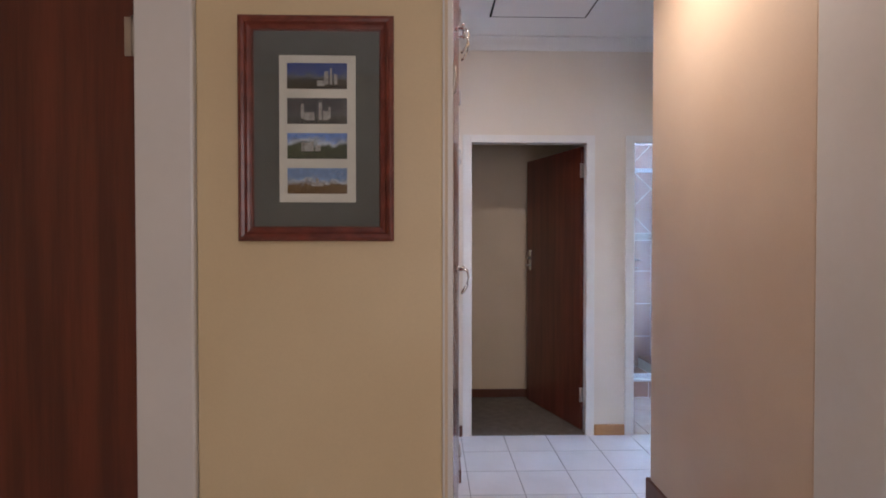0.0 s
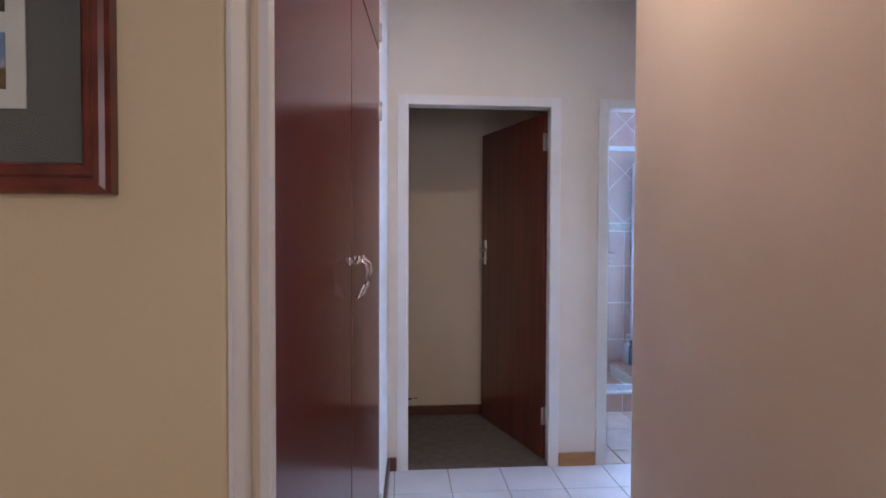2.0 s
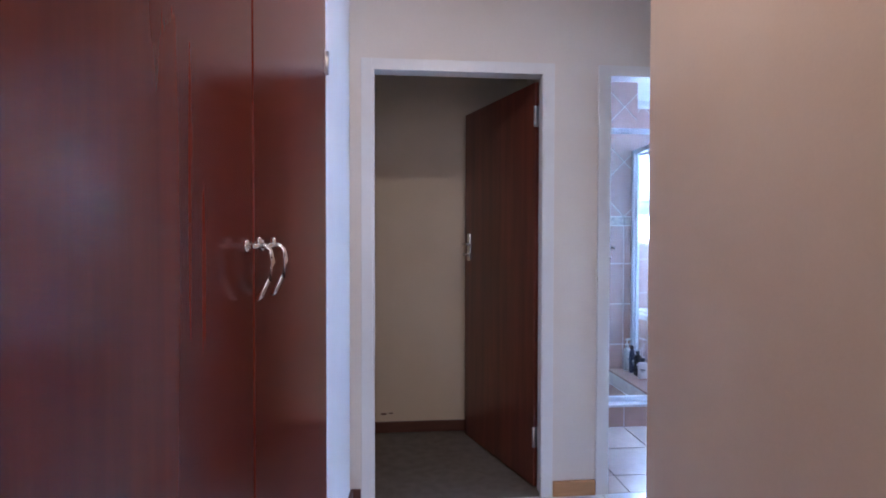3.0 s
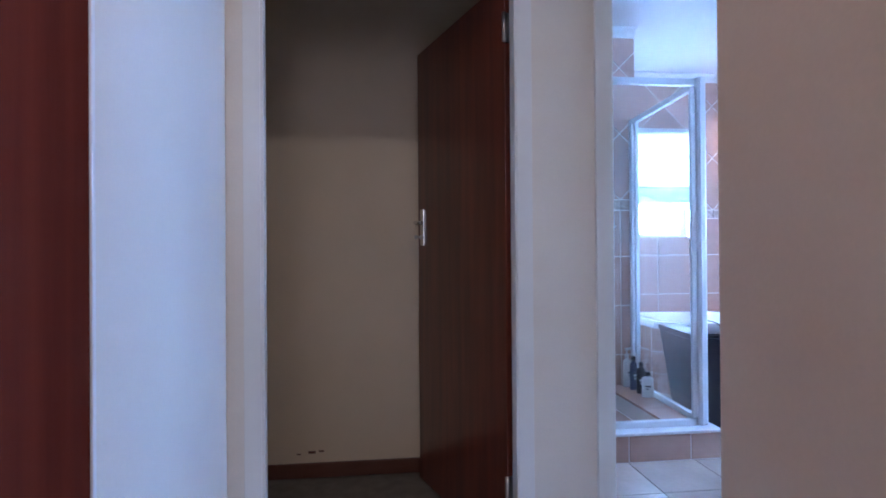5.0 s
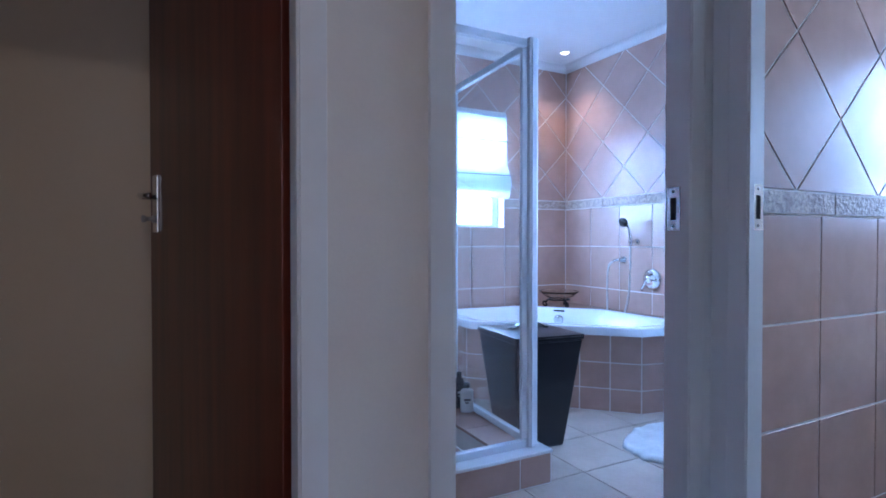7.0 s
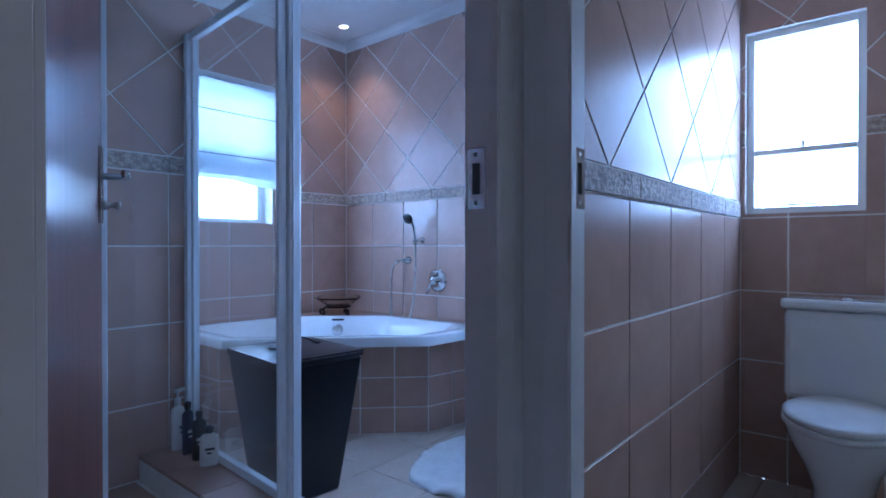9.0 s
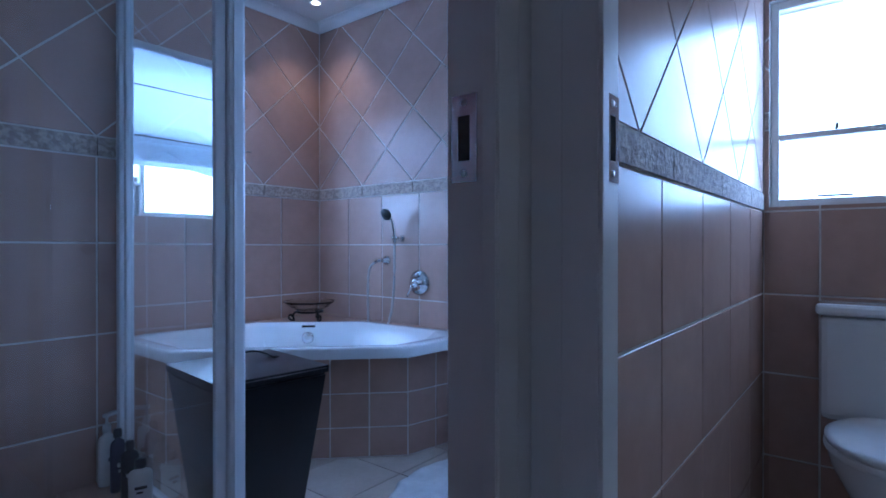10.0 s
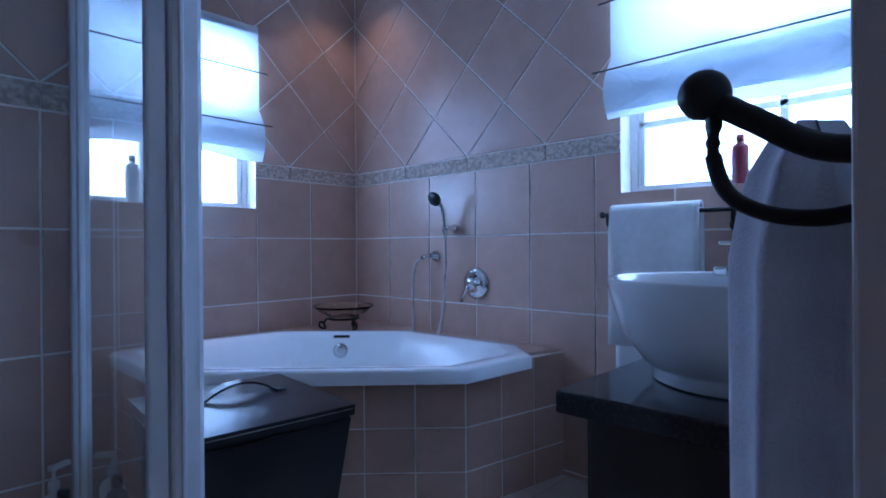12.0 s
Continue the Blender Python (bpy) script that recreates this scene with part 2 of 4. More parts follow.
boxes("wall_picture", [(-.855, -.214, -2.29, -2.2, 0, 2.74)], STRAW, bevel=.006)
# Thin white sheet added over the return: the daylight it catches, as colour.
boxes("wall_cupboard_return", [(-.2135, -.208, -2.286, -2.2, 0, 2.735)], WHITE)
boxes("wall_hall_east", [(.88, 1.0, -2.17, -1.0, 0, 2.74), (.88, 1.0, -5.4, -3.2, 0, 2.74), (.88, 1.0, -3.2, -2.17, 2.1, 2.74)], ROSE, bevel=.01)
boxes("wall_hall_back", [(-2.0, .88, -5.5, -5.4, 0, 2.74)], CREAM)
boxes("wall_hall_far_west", [(-2.1, -2.0, -5.5, -2.2, 0, 2.74), (-2.0, -1.82, -2.29, -2.2, 0, 2.74), (-1.82, -.857, -2.29, -2.2, 2.121, 2.74)], CREAM)
boxes("wall_cupboard_back", [(-.84, -.74, -2.2, 0, 0, 2.74)], CREAM)
boxes("wall_bedroom_far", [(-1.6, 1.0, .93, 1.05, 0, 2.74), (-1.7, -1.6, 0, 1.05, 0, 2.74)], CREAM)
boxes("wall_bath_west", [(1.0, 1.1, .07, 1.84, 0, 2.74)], PALE)
boxes("wall_shower_back", [(1.0, 2.17, 1.84, YN + .18, 0, 2.74)], GROUT)
W1 = (2.30, 3.13, 1.195, 2.07)
W2 = (.20, 1.01, 1.195, 2.07)
W3 = (-.521, -.088, 1.183, 2.00)
boxes("wall_bath_north", [(2.17, W1[0], YN, YN + .18, 0, 2.74), (W1[1], XE + .18, YN, YN + .18, 0, 2.74),
                          (W1[0], W1[1], YN, YN + .18, 0, W1[2]), (W1[0], W1[1], YN, YN + .18, W1[3], 2.74)], GROUT)
boxes("wall_bath_east", [(XE, XE + .18, W2[1], YN, 0, 2.74), (XE, XE + .18, W3[1], W2[0], 0, 2.74), (XE, XE + .18, -1.12, W3[0], 0, 2.74),
                         (XE, XE + .18, W2[0], W2[1], 0, W2[2]), (XE, XE + .18, W2[0], W2[1], W2[3], 2.74),
                         (XE, XE + .18, W3[0], W3[1], 0, W3[2]), (XE, XE + .18, W3[0], W3[1], W3[3], 2.74)], GROUT)
for ob in list(scene.objects):
    if ob.name.startswith("wall_"):
        tagged(ob, "painted plaster wall" if "bath_" not in ob.name and "shower" not in ob.name and "dividing" not in ob.name else "wall with taupe tiles and pale grout", "wall", kind="structure")
tagged(boxes("floor_hall", [(-2.1, 2.02, -5.5, .0, -.12, -.004)], HALLGROUT), "white glazed tile floor", "floor", kind="structure")
tagged(boxes("floor_bedroom", [(-1.7, 1.0, .0, 1.05, -.12, -.002)], CARPET), "grey brown carpet floor", "floor", kind="structure")
tagged(boxes("floor_bathroom", [(1.0, XE, .0, YN, -.12, -.005), (2.02, XE, -1.1, 0, -.12, -.005)], DARKGROUT), "beige tile floor with brown grout", "floor", kind="structure")
tagged(boxes("ceiling_hall", [(-2.1, 2.12, -5.5, .05, HALL_Z, HALL_Z + .1), (-1.7, 1.05, .05, 1.05, HALL_Z, HALL_Z + .1)], CEIL), "white painted ceiling", "ceiling", kind="structure")
tagged(boxes("ceiling_bathroom", [(1.05, XE, .07, YN, BATH_Z, BATH_Z + .08), (2.12, XE, -1.0, YT, BATH_Z, BATH_Z + .08)], CEIL), "white painted ceiling", "ceiling", kind="structure")
# Unseen slab added over everything so that no sky light leaks in.
tagged(boxes("roof_slab", [(-2.2, XE + .3, -5.6, YN + .3, 2.86, 2.95)], CEIL), "unseen slab above the ceilings that shuts out the sky", "ceiling", kind="structure")


def cornice(name, p, q, z, inward, size=.075):
    """A coved strip between wall and ceiling from p to q."""
    p, q, w = Vector((*p, 0)), Vector((*q, 0)), Vector((*inward, 0))
    bm = bmesh.new()
    prof = [(0, 0), (0, -size)] + [(size * (.14 + .86 * (1 - math.cos(a))), -size * (1 - .9 * math.sin(a))) for a in [i * math.pi / 12 for i in range(7)]] + [(size, 0)]
    ra, rb = ([bm.verts.new(e + w * d + Vector((0, 0, z + h))) for d, h in prof] for e in (p, q))
    for k in range(len(prof)):
        j = (k + 1) % len(prof)
        bm.faces.new((ra[k], ra[j], rb[j], rb[k]))
    bm.faces.new(ra)
    bm.faces.new(rb)
    return tagged(put(name, bm, CEIL), "white plaster cornice", "cornice", kind="structure")


cornice("cornice_hall_end", (-.09, 0), (2.02, 0), HALL_Z, (0, -1))
cornice("cornice_lobby", (2.02, -.99), (2.02, -.01), HALL_Z, (-1, 0))
cornice("cornice_bath_north", (2.12, YN), (XE, YN), BATH_Z, (0, -1), .06)
cornice("cornice_bath_east", (XE, .12), (XE, YN), BATH_Z, (-1, 0), .06)
cornice("cornice_shower", (1.1, 1.84), (2.17, 1.84), BATH_Z, (0, -1), .06)
# Solid dark strips round the hatch panel, in place of a shaded gap.
bm = bmesh.new()
for r in [(.12, .715, -1.0, -.985, 0, .006), (.12, .715, -.415, -.40, 0, .006), (.12, .13, -.985, -.415, 0, .006), (.705, .715, -.985, -.415, 0, .006)]:
    add_box(bm, *r)
hatch = thing("ceiling_hatch", pose(0, 0, HALL_Z - .012), "white ceiling trapdoor, the shade of its gap as dark strips", "hatch")
put("gap", bm, GAP_SHADE, hatch)
boxes("panel", [(.131, .704, -.984, -.416, -.004, .011)], CEIL, hatch, bevel=.002)


def frame_set(name, axis, a, b, at0, at1, z, lip=.04):
    """A pressed door frame round an opening a..b, through a wall from at0 to at1, standing 12 mm proud."""
    e = .012
    rows = []
    for lo, hi in ((a - lip, a + .012), (b - .012, b + lip)):
        rows.append((lo, hi, at0 - e, at1 + .007, 0, z + lip))
    rows.append((a + .012, b - .012, at0 - e, at1 + .007, z - .012, z + lip))
    rows.append((a + .012, a + .022, at0 - e + .002, at0 + .012, 0, z - .012))
    rows.append((b - .018, b - .012, at0 - e + .002, at0 + .012, 0, z - .012))
    if axis == "y":
        rows = [(r[2], r[3], r[0], r[1], r[4], r[5]) for r in rows]
    return tagged(boxes(name, rows, WHITE, bevel=.0014), "white painted steel door frame", "door frame", kind="structure")


frame_set("door_frame_bedroom", "x", .022, .857, 0, .07, 2.045)
frame_set("door_frame_bathroom", "x", 1.155, 1.934, 0, .07, 2.045)
frame_set("door_frame_toilet", "y", -.88, -.104, 2.02, 2.075, 2.035, .042)
tagged(boxes("door_frame_corner", [(1.9745, 2.019, -.012, -.001, 0, 2.085), (2.008, 2.019, -.062, -.0125, 0, 2.085)], WHITE, bevel=.0008), "white painted corner frame between two doorways", "door frame", kind="structure")
tagged(boxes("door_frame_west", [(-1.006, -.856, -2.305, -2.2, 0, 2.12), (-1.86, -1.006, -2.305, -2.2, 2.04, 2.12)], WHITE, bevel=.006), "cream painted door frame", "door frame", kind="structure")
tagged(boxes("door_frame_east", [(.872, 1.0, -2.42, -2.172, 0, 2.1), (.872, 1.0, -3.2, -3.1, 0, 2.1)], WHITE, bevel=.006), "pale painted door frame", "door frame", kind="structure")
for nm, r, mt in (("skirting_end", (.9, 1.112, -.016, -.001, 0, .075), SKIRT_OAK), ("skirting_corner", (-.068, -.021, -.016, -.001, 0, .075), SKIRT_DARK),
                  ("skirting_bedroom", (-1.6, 1.0, .914, .929, 0, .07), SKIRT_DARK), ("skirting_east", (.864, .879, -2.17, -1.0, 0, .14), SKIRT_DARK),
                  ("skirting_lobby", (.864, 2.0, -.999, -.984, 0, .14), SKIRT_DARK), ("skirting_picture", (-.85, -.214, -2.306, -2.291, 0, .075), SKIRT_DARK)):
    tagged(boxes(nm, [r], mt, bevel=.004), "wooden skirting board", "skirting", kind="structure")
tagged(boxes("skirting_west", [(.001, .016, .01, .72, 0, .075)], SKIRT_DARK, bevel=.004, place=pose(-.087, -.738, 0, 0, 0, -1.2)), "wooden skirting board", "skirting", kind="structure")


# ---------------------------------------------------------------- doors
def lever(parent, x, y, z, side, flip=1):
    """A lever handle on its long plate; side: which way it faces along the leaf's y."""
    plate = boxes("handle", [(x - .02, x + .02, min(y, y + side * .007), max(y, y + side * .007), z - .085, z + .085)], CHROME, parent, bevel=.002)
    tagged(plate, "chrome lever handle on a long plate")
    arm = tube("lever", [(x, y, z + .02), (x, y + side * .045, z + .02), (x + flip * .03, y + side * .055, z + .02), (x + flip * .11, y + side * .055, z + .016)], .008, CHROME, parent)
    lathe("thumb_turn", [(.011, 0), (.011, .006), (.006, .009), (.006, .024), (.010, .026), (.010, .034), (.0001, .036)], STEEL, parent, Matrix.Translation((x, y + side * .007, z - .045)) @ pose(0, 0, 0, -90 * side, 0, 0), 14)


def door(name, hinge, angle, width, height, mat, label, handle_z=1.19):
    """A flush leaf; its width runs along local x from the hinge."""
    d = thing(name, pose(hinge[0], hinge[1], .006, 0, 0, angle), label, "door")
    boxes("leaf", [(.004, width, -.02, .02, 0, height)], mat, d, bevel=.0025)
    for s in (-1, 1):
        lever(d, width - .06, s * .02, handle_z, s, -1)
    for z in (.2, height - .22):
        tube("hinge", [(0, .024, z), (0, .024, z + .1)], .008, STEEL, d, seg=8)
        boxes("hinge_plate", [(-.002, .0035, -.015, .02, z, z + .1)], STEEL, d)
    boxes("edge_plate", [(width, width + .002, -.011, .011, handle_z - .11, handle_z + .09)], CHROME, d)
    return d


door("bedroom_door", (.852, .095), 108.2, .80, 2.02, MAHOG, "open dark mahogany veneer door with a chrome lever")
door("bathroom_door", (1.176, .103), 68.3, .755, 2.02, MAHOG, "open mahogany veneer door beside the shower", 1.17)
west = thing("west_door", pose(-1.008, -2.262, .006, 0, 0, 180), "closed dark mahogany veneer door", "door")
boxes("leaf", [(.004, .82, -.02, .02, 0, 2.03)], MAHOG, west, bevel=.003)
for z in (.2, 1.83):
    tube("hinge", [(.002, .026, z), (.002, .026, z + .1)], .009, STEEL, west, seg=8)
    boxes("hinge_plate", [(-.004, .03, .0205, .0235, z, z + .1)], STEEL, west)
east = thing("east_door", pose(.955, -3.098, .006, 0, 0, 90), "closed mahogany veneer door", "door")
boxes("leaf", [(0, .676, -.02, .02, 0, 2.08)], MAHOG, east, bevel=.003)


def strike(m):
    s = thing("strike_plate", m, "chrome lock strike plate on a door jamb", "strike plate", "strike plates")
    boxes("plate", [(-.022, .022, -.003, 0, -.062, -.032), (-.022, .022, -.003, 0, .032, .062), (-.022, -.010, -.003, 0, -.032, .032), (.010, .022, -.003, 0, -.032, .032)], CHROME, s)
    # Flat dark inset: the shade of the latch hole as colour.
    boxes("recess", [(-.010, .010, -.0012, -.0004, -.032, .032)], GAP_SHADE, s)
    for z in (-.05, .05):
        lathe("screw", [(.005, 0), (.004, .0015), (.0001, .002)], STEEL, s, Matrix.Translation((0, -.003, z)) @ pose(0, 0, 0, 90, 0, 0), 10)
    return s


st = strike(pose(1.9215, .045, 1.178, 0, 0, -90))
copy_thing(st, pose(2.052, -.1165, 1.178))

# ---------------------------------------------------------------- hall cupboard
cup = thing("hall_cupboard", LEAN, "built-in red mahogany cupboard with curved pull handles", "cupboard")
boxes("carcass", [(-.55, -.022, -1.44, 0, 0, 2.735)], DARKWOOD, cup)
parts("face_frame", [(-.055, .004, -1.463, -1.435, 0, 2.735), (-.021, .004, -.012, 0, 0, 2.735)], WHITE, cup, bevel=.003)
for i, (a, b) in enumerate(((-1.432, -.732), (-.726, -.014))):
    for z0, z1 in ((.06, 2.055), (2.065, 2.70)):
        boxes("door", [(-.02, .002, a, b, z0, z1)], MAHOG_RED, cup, bevel=.003)
        hy = b if i else a
        for z in ((.16, 1.78) if z0 < 1 else (2.1, 2.55)):
            tube("hinge", [(.007, hy, z), (.007, hy, z + .075)], .0065, STEEL, cup, seg=8)
            boxes("hinge_leaf", [(.002, .005, min(hy, hy + (.025 if i == 0 else -.025)), max(hy, hy + (.025 if i == 0 else -.025)), z, z + .075)], STEEL, cup)
    ys = -.729 + (-.045 if i == 0 else .045)
    for zt in (1.238, 2.22):
        tube("handle", [(.004, ys, zt), (.038, ys, zt), (.047, ys, zt - .008), (.051, ys + .002, zt - .03), (.045, ys + .002, zt - .065), (.030, ys + .001, zt - .092), (.022, ys, zt - .1)], .0048, CHROME, cup, seg=8)
        lathe("rose", [(.012, 0), (.011, .005), (.006, .007)], CHROME, cup, pose(.002, ys, zt, 0, 90, 0), 14)
        tube("cross_bar", [(.03, ys - .045, zt), (.03, ys + .028, zt)], .0042, CHROME, cup, seg=8)
        lathe("stud", [(.006, 0), (.006, .012), (.004, .015), (.0001, .016)], CHROME, cup, pose(.03, ys - .012, zt), 12)
boxes("plinth", [(-.03, -.006, -1.43, -.014, 0, .055)], SKIRT_DARK, cup)
tagged(boxes("trim_cupboard", [(-.224, -.196, -2.199, -2.172, 0, 2.735)], CREAM, bevel=.006), "cream plaster edge beside the cupboard", "trim", kind="structure")

# ---------------------------------------------------------------- framed photographs
pic = thing("framed_photographs", pose(-.541, -2.291, 1.6465), "four castle landscape photographs in a reddish wooden frame", "picture")


def moulding(bm, w, h, prof):
    """A mitred frame: prof gives (inset, stand-off) pairs."""
    rings = []
    for d, o in prof:
        rings.append([bm.verts.new((sx * (w / 2 - d), -o, sz * (h / 2 - d))) for sx, sz in ((-1, -1), (1, -1), (1, 1), (-1, 1))])
    for a, b in zip(rings, rings[1:] + rings[:1]):
        for k in range(4):
            bm.faces.new((a[k], a[(k + 1) % 4], b[(k + 1) % 4], b[k]))


bm = bmesh.new()
moulding(bm, .400, .581, [(0, .0), (0, .016), (.004, .021), (.010, .023), (.018, .021), (.023, .014), (.028, .012), (.034, .011), (.038, .007), (.038, .0)])
put("frame", bm, FRAMEWOOD, pic)
boxes("mat", [(-.166, .166, -.006, -.001, -.256, .256)], MATBOARD, pic)
boxes("mount", [(-.096, .101, -.0085, -.0062, -.190, .190)], CARD, pic, bevel=.0006)


def photo_mat(name, top, low, light, line, scale):
    """Sky over land with a pale jagged mass on it."""
    m = bpy.data.materials.new(name)
    m.use_nodes = True
    n, l = m.node_tree.nodes, m.node_tree.links
    b = n["Principled BSDF"]
    b.inputs["Roughness"].default_value = .3
    co, se, no = n.new("ShaderNodeTexCoord"), n.new("ShaderNodeSeparateXYZ"), n.new("ShaderNodeTexNoise")
    no.inputs["Scale"].default_value, no.inputs["Detail"].default_value = scale, 6
    l.new(co.outputs["Object"], se.inputs[0])
    l.new(co.outputs["Object"], no.inputs["Vector"])
    ad = n.new("ShaderNodeMath")
    ad.operation = 'MULTIPLY_ADD'
    ad.inputs[1].default_value = .05
    l.new(no.outputs["Fac"], ad.inputs[0])
    l.new(se.outputs["Z"], ad.inputs[2])
    mr = n.new("ShaderNodeMapRange")
    mr.inputs["From Min"].default_value, mr.inputs["From Max"].default_value = line - .008, line + .016
    l.new(ad.outputs[0], mr.inputs["Value"])
    cr = n.new("ShaderNodeValToRGB")
    cr.color_ramp.elements[0].color, cr.color_ramp.elements[1].color = (*low, 1), (*top, 1)
    mid = cr.color_ramp.elements.new(.5)
    mid.color = (*light, 1)
    l.new(mr.outputs[0], cr.inputs["Fac"])
    n2 = n.new("ShaderNodeTexNoise")
    n2.inputs["Scale"].default_value, n2.inputs["Detail"].default_value = scale * 2.2, 5
    l.new(co.outputs["Object"], n2.inputs["Vector"])
    v = n.new("ShaderNodeMapRange")
    v.inputs["From Min"].default_value, v.inputs["From Max"].default_value = .3, .7
    v.inputs["To Min"].default_value, v.inputs["To Max"].default_value = .7, 1.35
    l.new(n2.outputs["Fac"], v.inputs["Value"])
    hs = n.new("ShaderNodeHueSaturation")
    l.new(cr.outputs[0], hs.inputs["Color"])
    l.new(v.outputs[0], hs.inputs["Value"])
    l.new(hs.outputs[0], b.inputs["Base Color"])
    return m


PALESTONE = material("pale castle stone print", (.42, .40, .36), .4, second=(.26, .24, .21), scale=80, grain=200, bump=0, fine=.2)
PH = [photo_mat("blue dusk print", (.04, .07, .22), (.05, .045, .03), (.10, .12, .16), .02, 55), photo_mat("grey mist print", (.07, .07, .075), (.06, .06, .05), (.11, .11, .11), .01, 40),
      photo_mat("blue sky green hills print", (.13, .24, .55), (.05, .065, .03), (.42, .46, .50), .032, 32), photo_mat("cloudy autumn valley print", (.16, .25, .42), (.14, .08, .025), (.38, .40, .42), .02, 48)]
TOWERS = [[(.026, .010, -.022, .012), (.038, .006, -.022, .02), (.05, .008, -.022, .004), (.012, .02, -.026, -.012)], [(-.036, .008, -.02, .018), (-.018, .026, -.024, -.004), (.01, .008, -.024, .022), (.024, .014, -.024, .0), (.034, .006, -.02, .01)],
          [(-.028, .022, -.014, .008), (-.034, .004, -.014, .014), (-.012, .01, -.014, .012), (.004, .014, -.014, .002)], [(.002, .008, -.014, .006), (-.008, .012, -.014, -.004), (.012, .012, -.014, -.005)]]
for k in range(4):
    zc = .1365 - k * .0903
    boxes("photograph", [(-.077, .077, -.0102, -.0088, -.033, .033)], PH[k], pic, place=pose(.002, 0, zc))
    bm = bmesh.new()
    for x, w, z0, z1 in TOWERS[k]:
        add_box(bm, x - w / 2, x + w / 2, -.0107, -.0103, zc + z0, zc + z1)
    put("castle_print", bm, PALESTONE, pic)
boxes("glazing", [(-.166, .166, -.0135, -.0118, -.256, .256)], GLASS, pic).visible_shadow = False


# ---------------------------------------------------------------- windows
def window(name, axis, a, b, z0, z1, at, mid, uprights):
    """A painted steel casement in its reveal, with panes and a frame; at: the plane of the panes."""
    w = thing(name, pose(0, 0, 0), "white steel casement window with bright hazy daylight behind", "window")
    w["kind"] = "structure"
    rows = [(a, a + .03, z0, z1), (b - .03, b, z0, z1), (a + .03, b - .03, z0, z0 + .03), (a + .03, b - .03, z1 - .03, z1)]
    for m in mid:
        rows.append((a + .03, b - .03, m - .012, m + .012))
    for u in uprights:
        rows.append((u - .013, u + .013, z0 + .03, z1 - .03))

    def lay(r, d0, d1):
        return (r[0], r[1], at + d0, at + d1, r[2], r[3]) if axis == "x" else (at + d0, at + d1, r[0], r[1], r[2], r[3])
    boxes("frame", [lay(r, -.018, .018) for r in rows], WHITE, w, bevel=.003)
    boxes("pane", [lay((a + .02, b - .02, z0 + .02, z1 - .02), -.002, .002)], GLASS, w).visible_shadow = False
    c = (a + b) / 2
    boxes("stay", [lay((c - .05, c + .06, z0 + .034, z0 + .042), -.03, -.02)], STEEL, w)
    boxes("catch", [lay((c - .006, c + .006, m + .012, m + .035), -.028, -.018) for m in mid], STEEL, w)
    return w


window("window_north", "x", W1[0], W1[1], W1[2], W1[3], YN + .11, [1.50], [2.62, 3.085])
window("window_east", "y", W2[0], W2[1], W2[2], W2[3], XE + .11, [1.47], [.47, .965])
window("window_toilet", "y", W3[0], W3[1], W3[2], W3[3], XE + .05, [1.46], [])
bd = boxes("backdrop_north", [(-2, 9, 7.0, 7.05, -2, 9)], OUTSIDE)
bd2 = boxes("backdrop_east", [(9.0, 9.05, -6, 7, -2, 9)], OUTSIDE)
for o in (bd, bd2):
    tagged(o, "overexposed hazy garden light outside", "backdrop", kind="structure")


def roman_blind(name, m, width, drop, fold, seed):
    """A sheer roman blind in its own frame: x along the window, y into the room, hung from z = 0."""
    t = thing(name, m, "sheer white roman blind half raised with dark rods", "blind")
    rnd = random.Random(seed)
    bm = bmesh.new()
    nx, nz = 26, 30
    grid = []
    ph = rnd.random() * 6
    for j in range(nz + 1):
        row = []
        f = j / nz
        for i in range(nx + 1):
            u = i / nx
            z = -drop * f
            y = .012 + .006 * math.sin(u * 9 + ph) * f
            if f > .72:
                g = (f - .72) / .28
                y += .055 * math.sin(g * math.pi * .9) + .012 * math.sin(u * 17 + ph)
                z -= fold * g * (.6 + .4 * math.sin(u * 3.3 + ph) ** 2) * (1 - u * .15)
            row.append(bm.verts.new((-width / 2 + u * width, y, z)))
        grid.append(row)
    for j in range(nz):
        for i in range(nx):
            bm.faces.new((grid[j][i], grid[j][i + 1], grid[j + 1][i + 1], grid[j + 1][i]))
    put("cloth", bm, FABRIC, t, True)
    boxes("head_rail", [(-width / 2, width / 2, -.02, .01, -.03, .02)], WHITE, t, bevel=.003)
    for z, y in ((-.222, .024), (-.505, .074)):
        tube("rod", [(-width / 2 - .045, y, z), (width / 2 + .045, y, z)], .0035, PLASTIC_K, t, seg=6)
    bm = bmesh.new()
    for k in range(2):
        g2 = []
        for i in range(nx + 1):
            u = i / nx
            g2.append([bm.verts.new((-width / 2 + u * width, .03 + .02 * k + .006 * math.sin(u * 12 + q), -drop * .80 - .06 * k - q * .045)) for q in range(3)])
        for i in range(nx):
            for q in range(2):
                bm.faces.new((g2[i][q], g2[i + 1][q], g2[i + 1][q + 1], g2[i][q + 1]))
    put("folded_cloth", bm, FABRIC, t, True)
    return t


roman_blind("roman_blind_north", pose(2.70, YN - .03, 2.12, 0, 0, 180), .86, .60, .09, 3)
roman_blind("roman_blind_east", pose(XE - .04, .585, 2.16, 0, 0, 90), .88, .64, .07, 5)

# ---------------------------------------------------------------- corner bath
RIM, DECK = .556, .560
FRONT = [(XE - .002, 1.275), (3.262, 1.375), (2.462, 2.175), (2.462, YN - .002)]
sur = thing("bath_surround", pose(0, 0, 0), "tiled plinth built round the corner bath", "bath surround")
CB = (XE - .002, YN - .002)
bm = bmesh.new()
outer = [(p[0], p[1]) for p in FRONT]
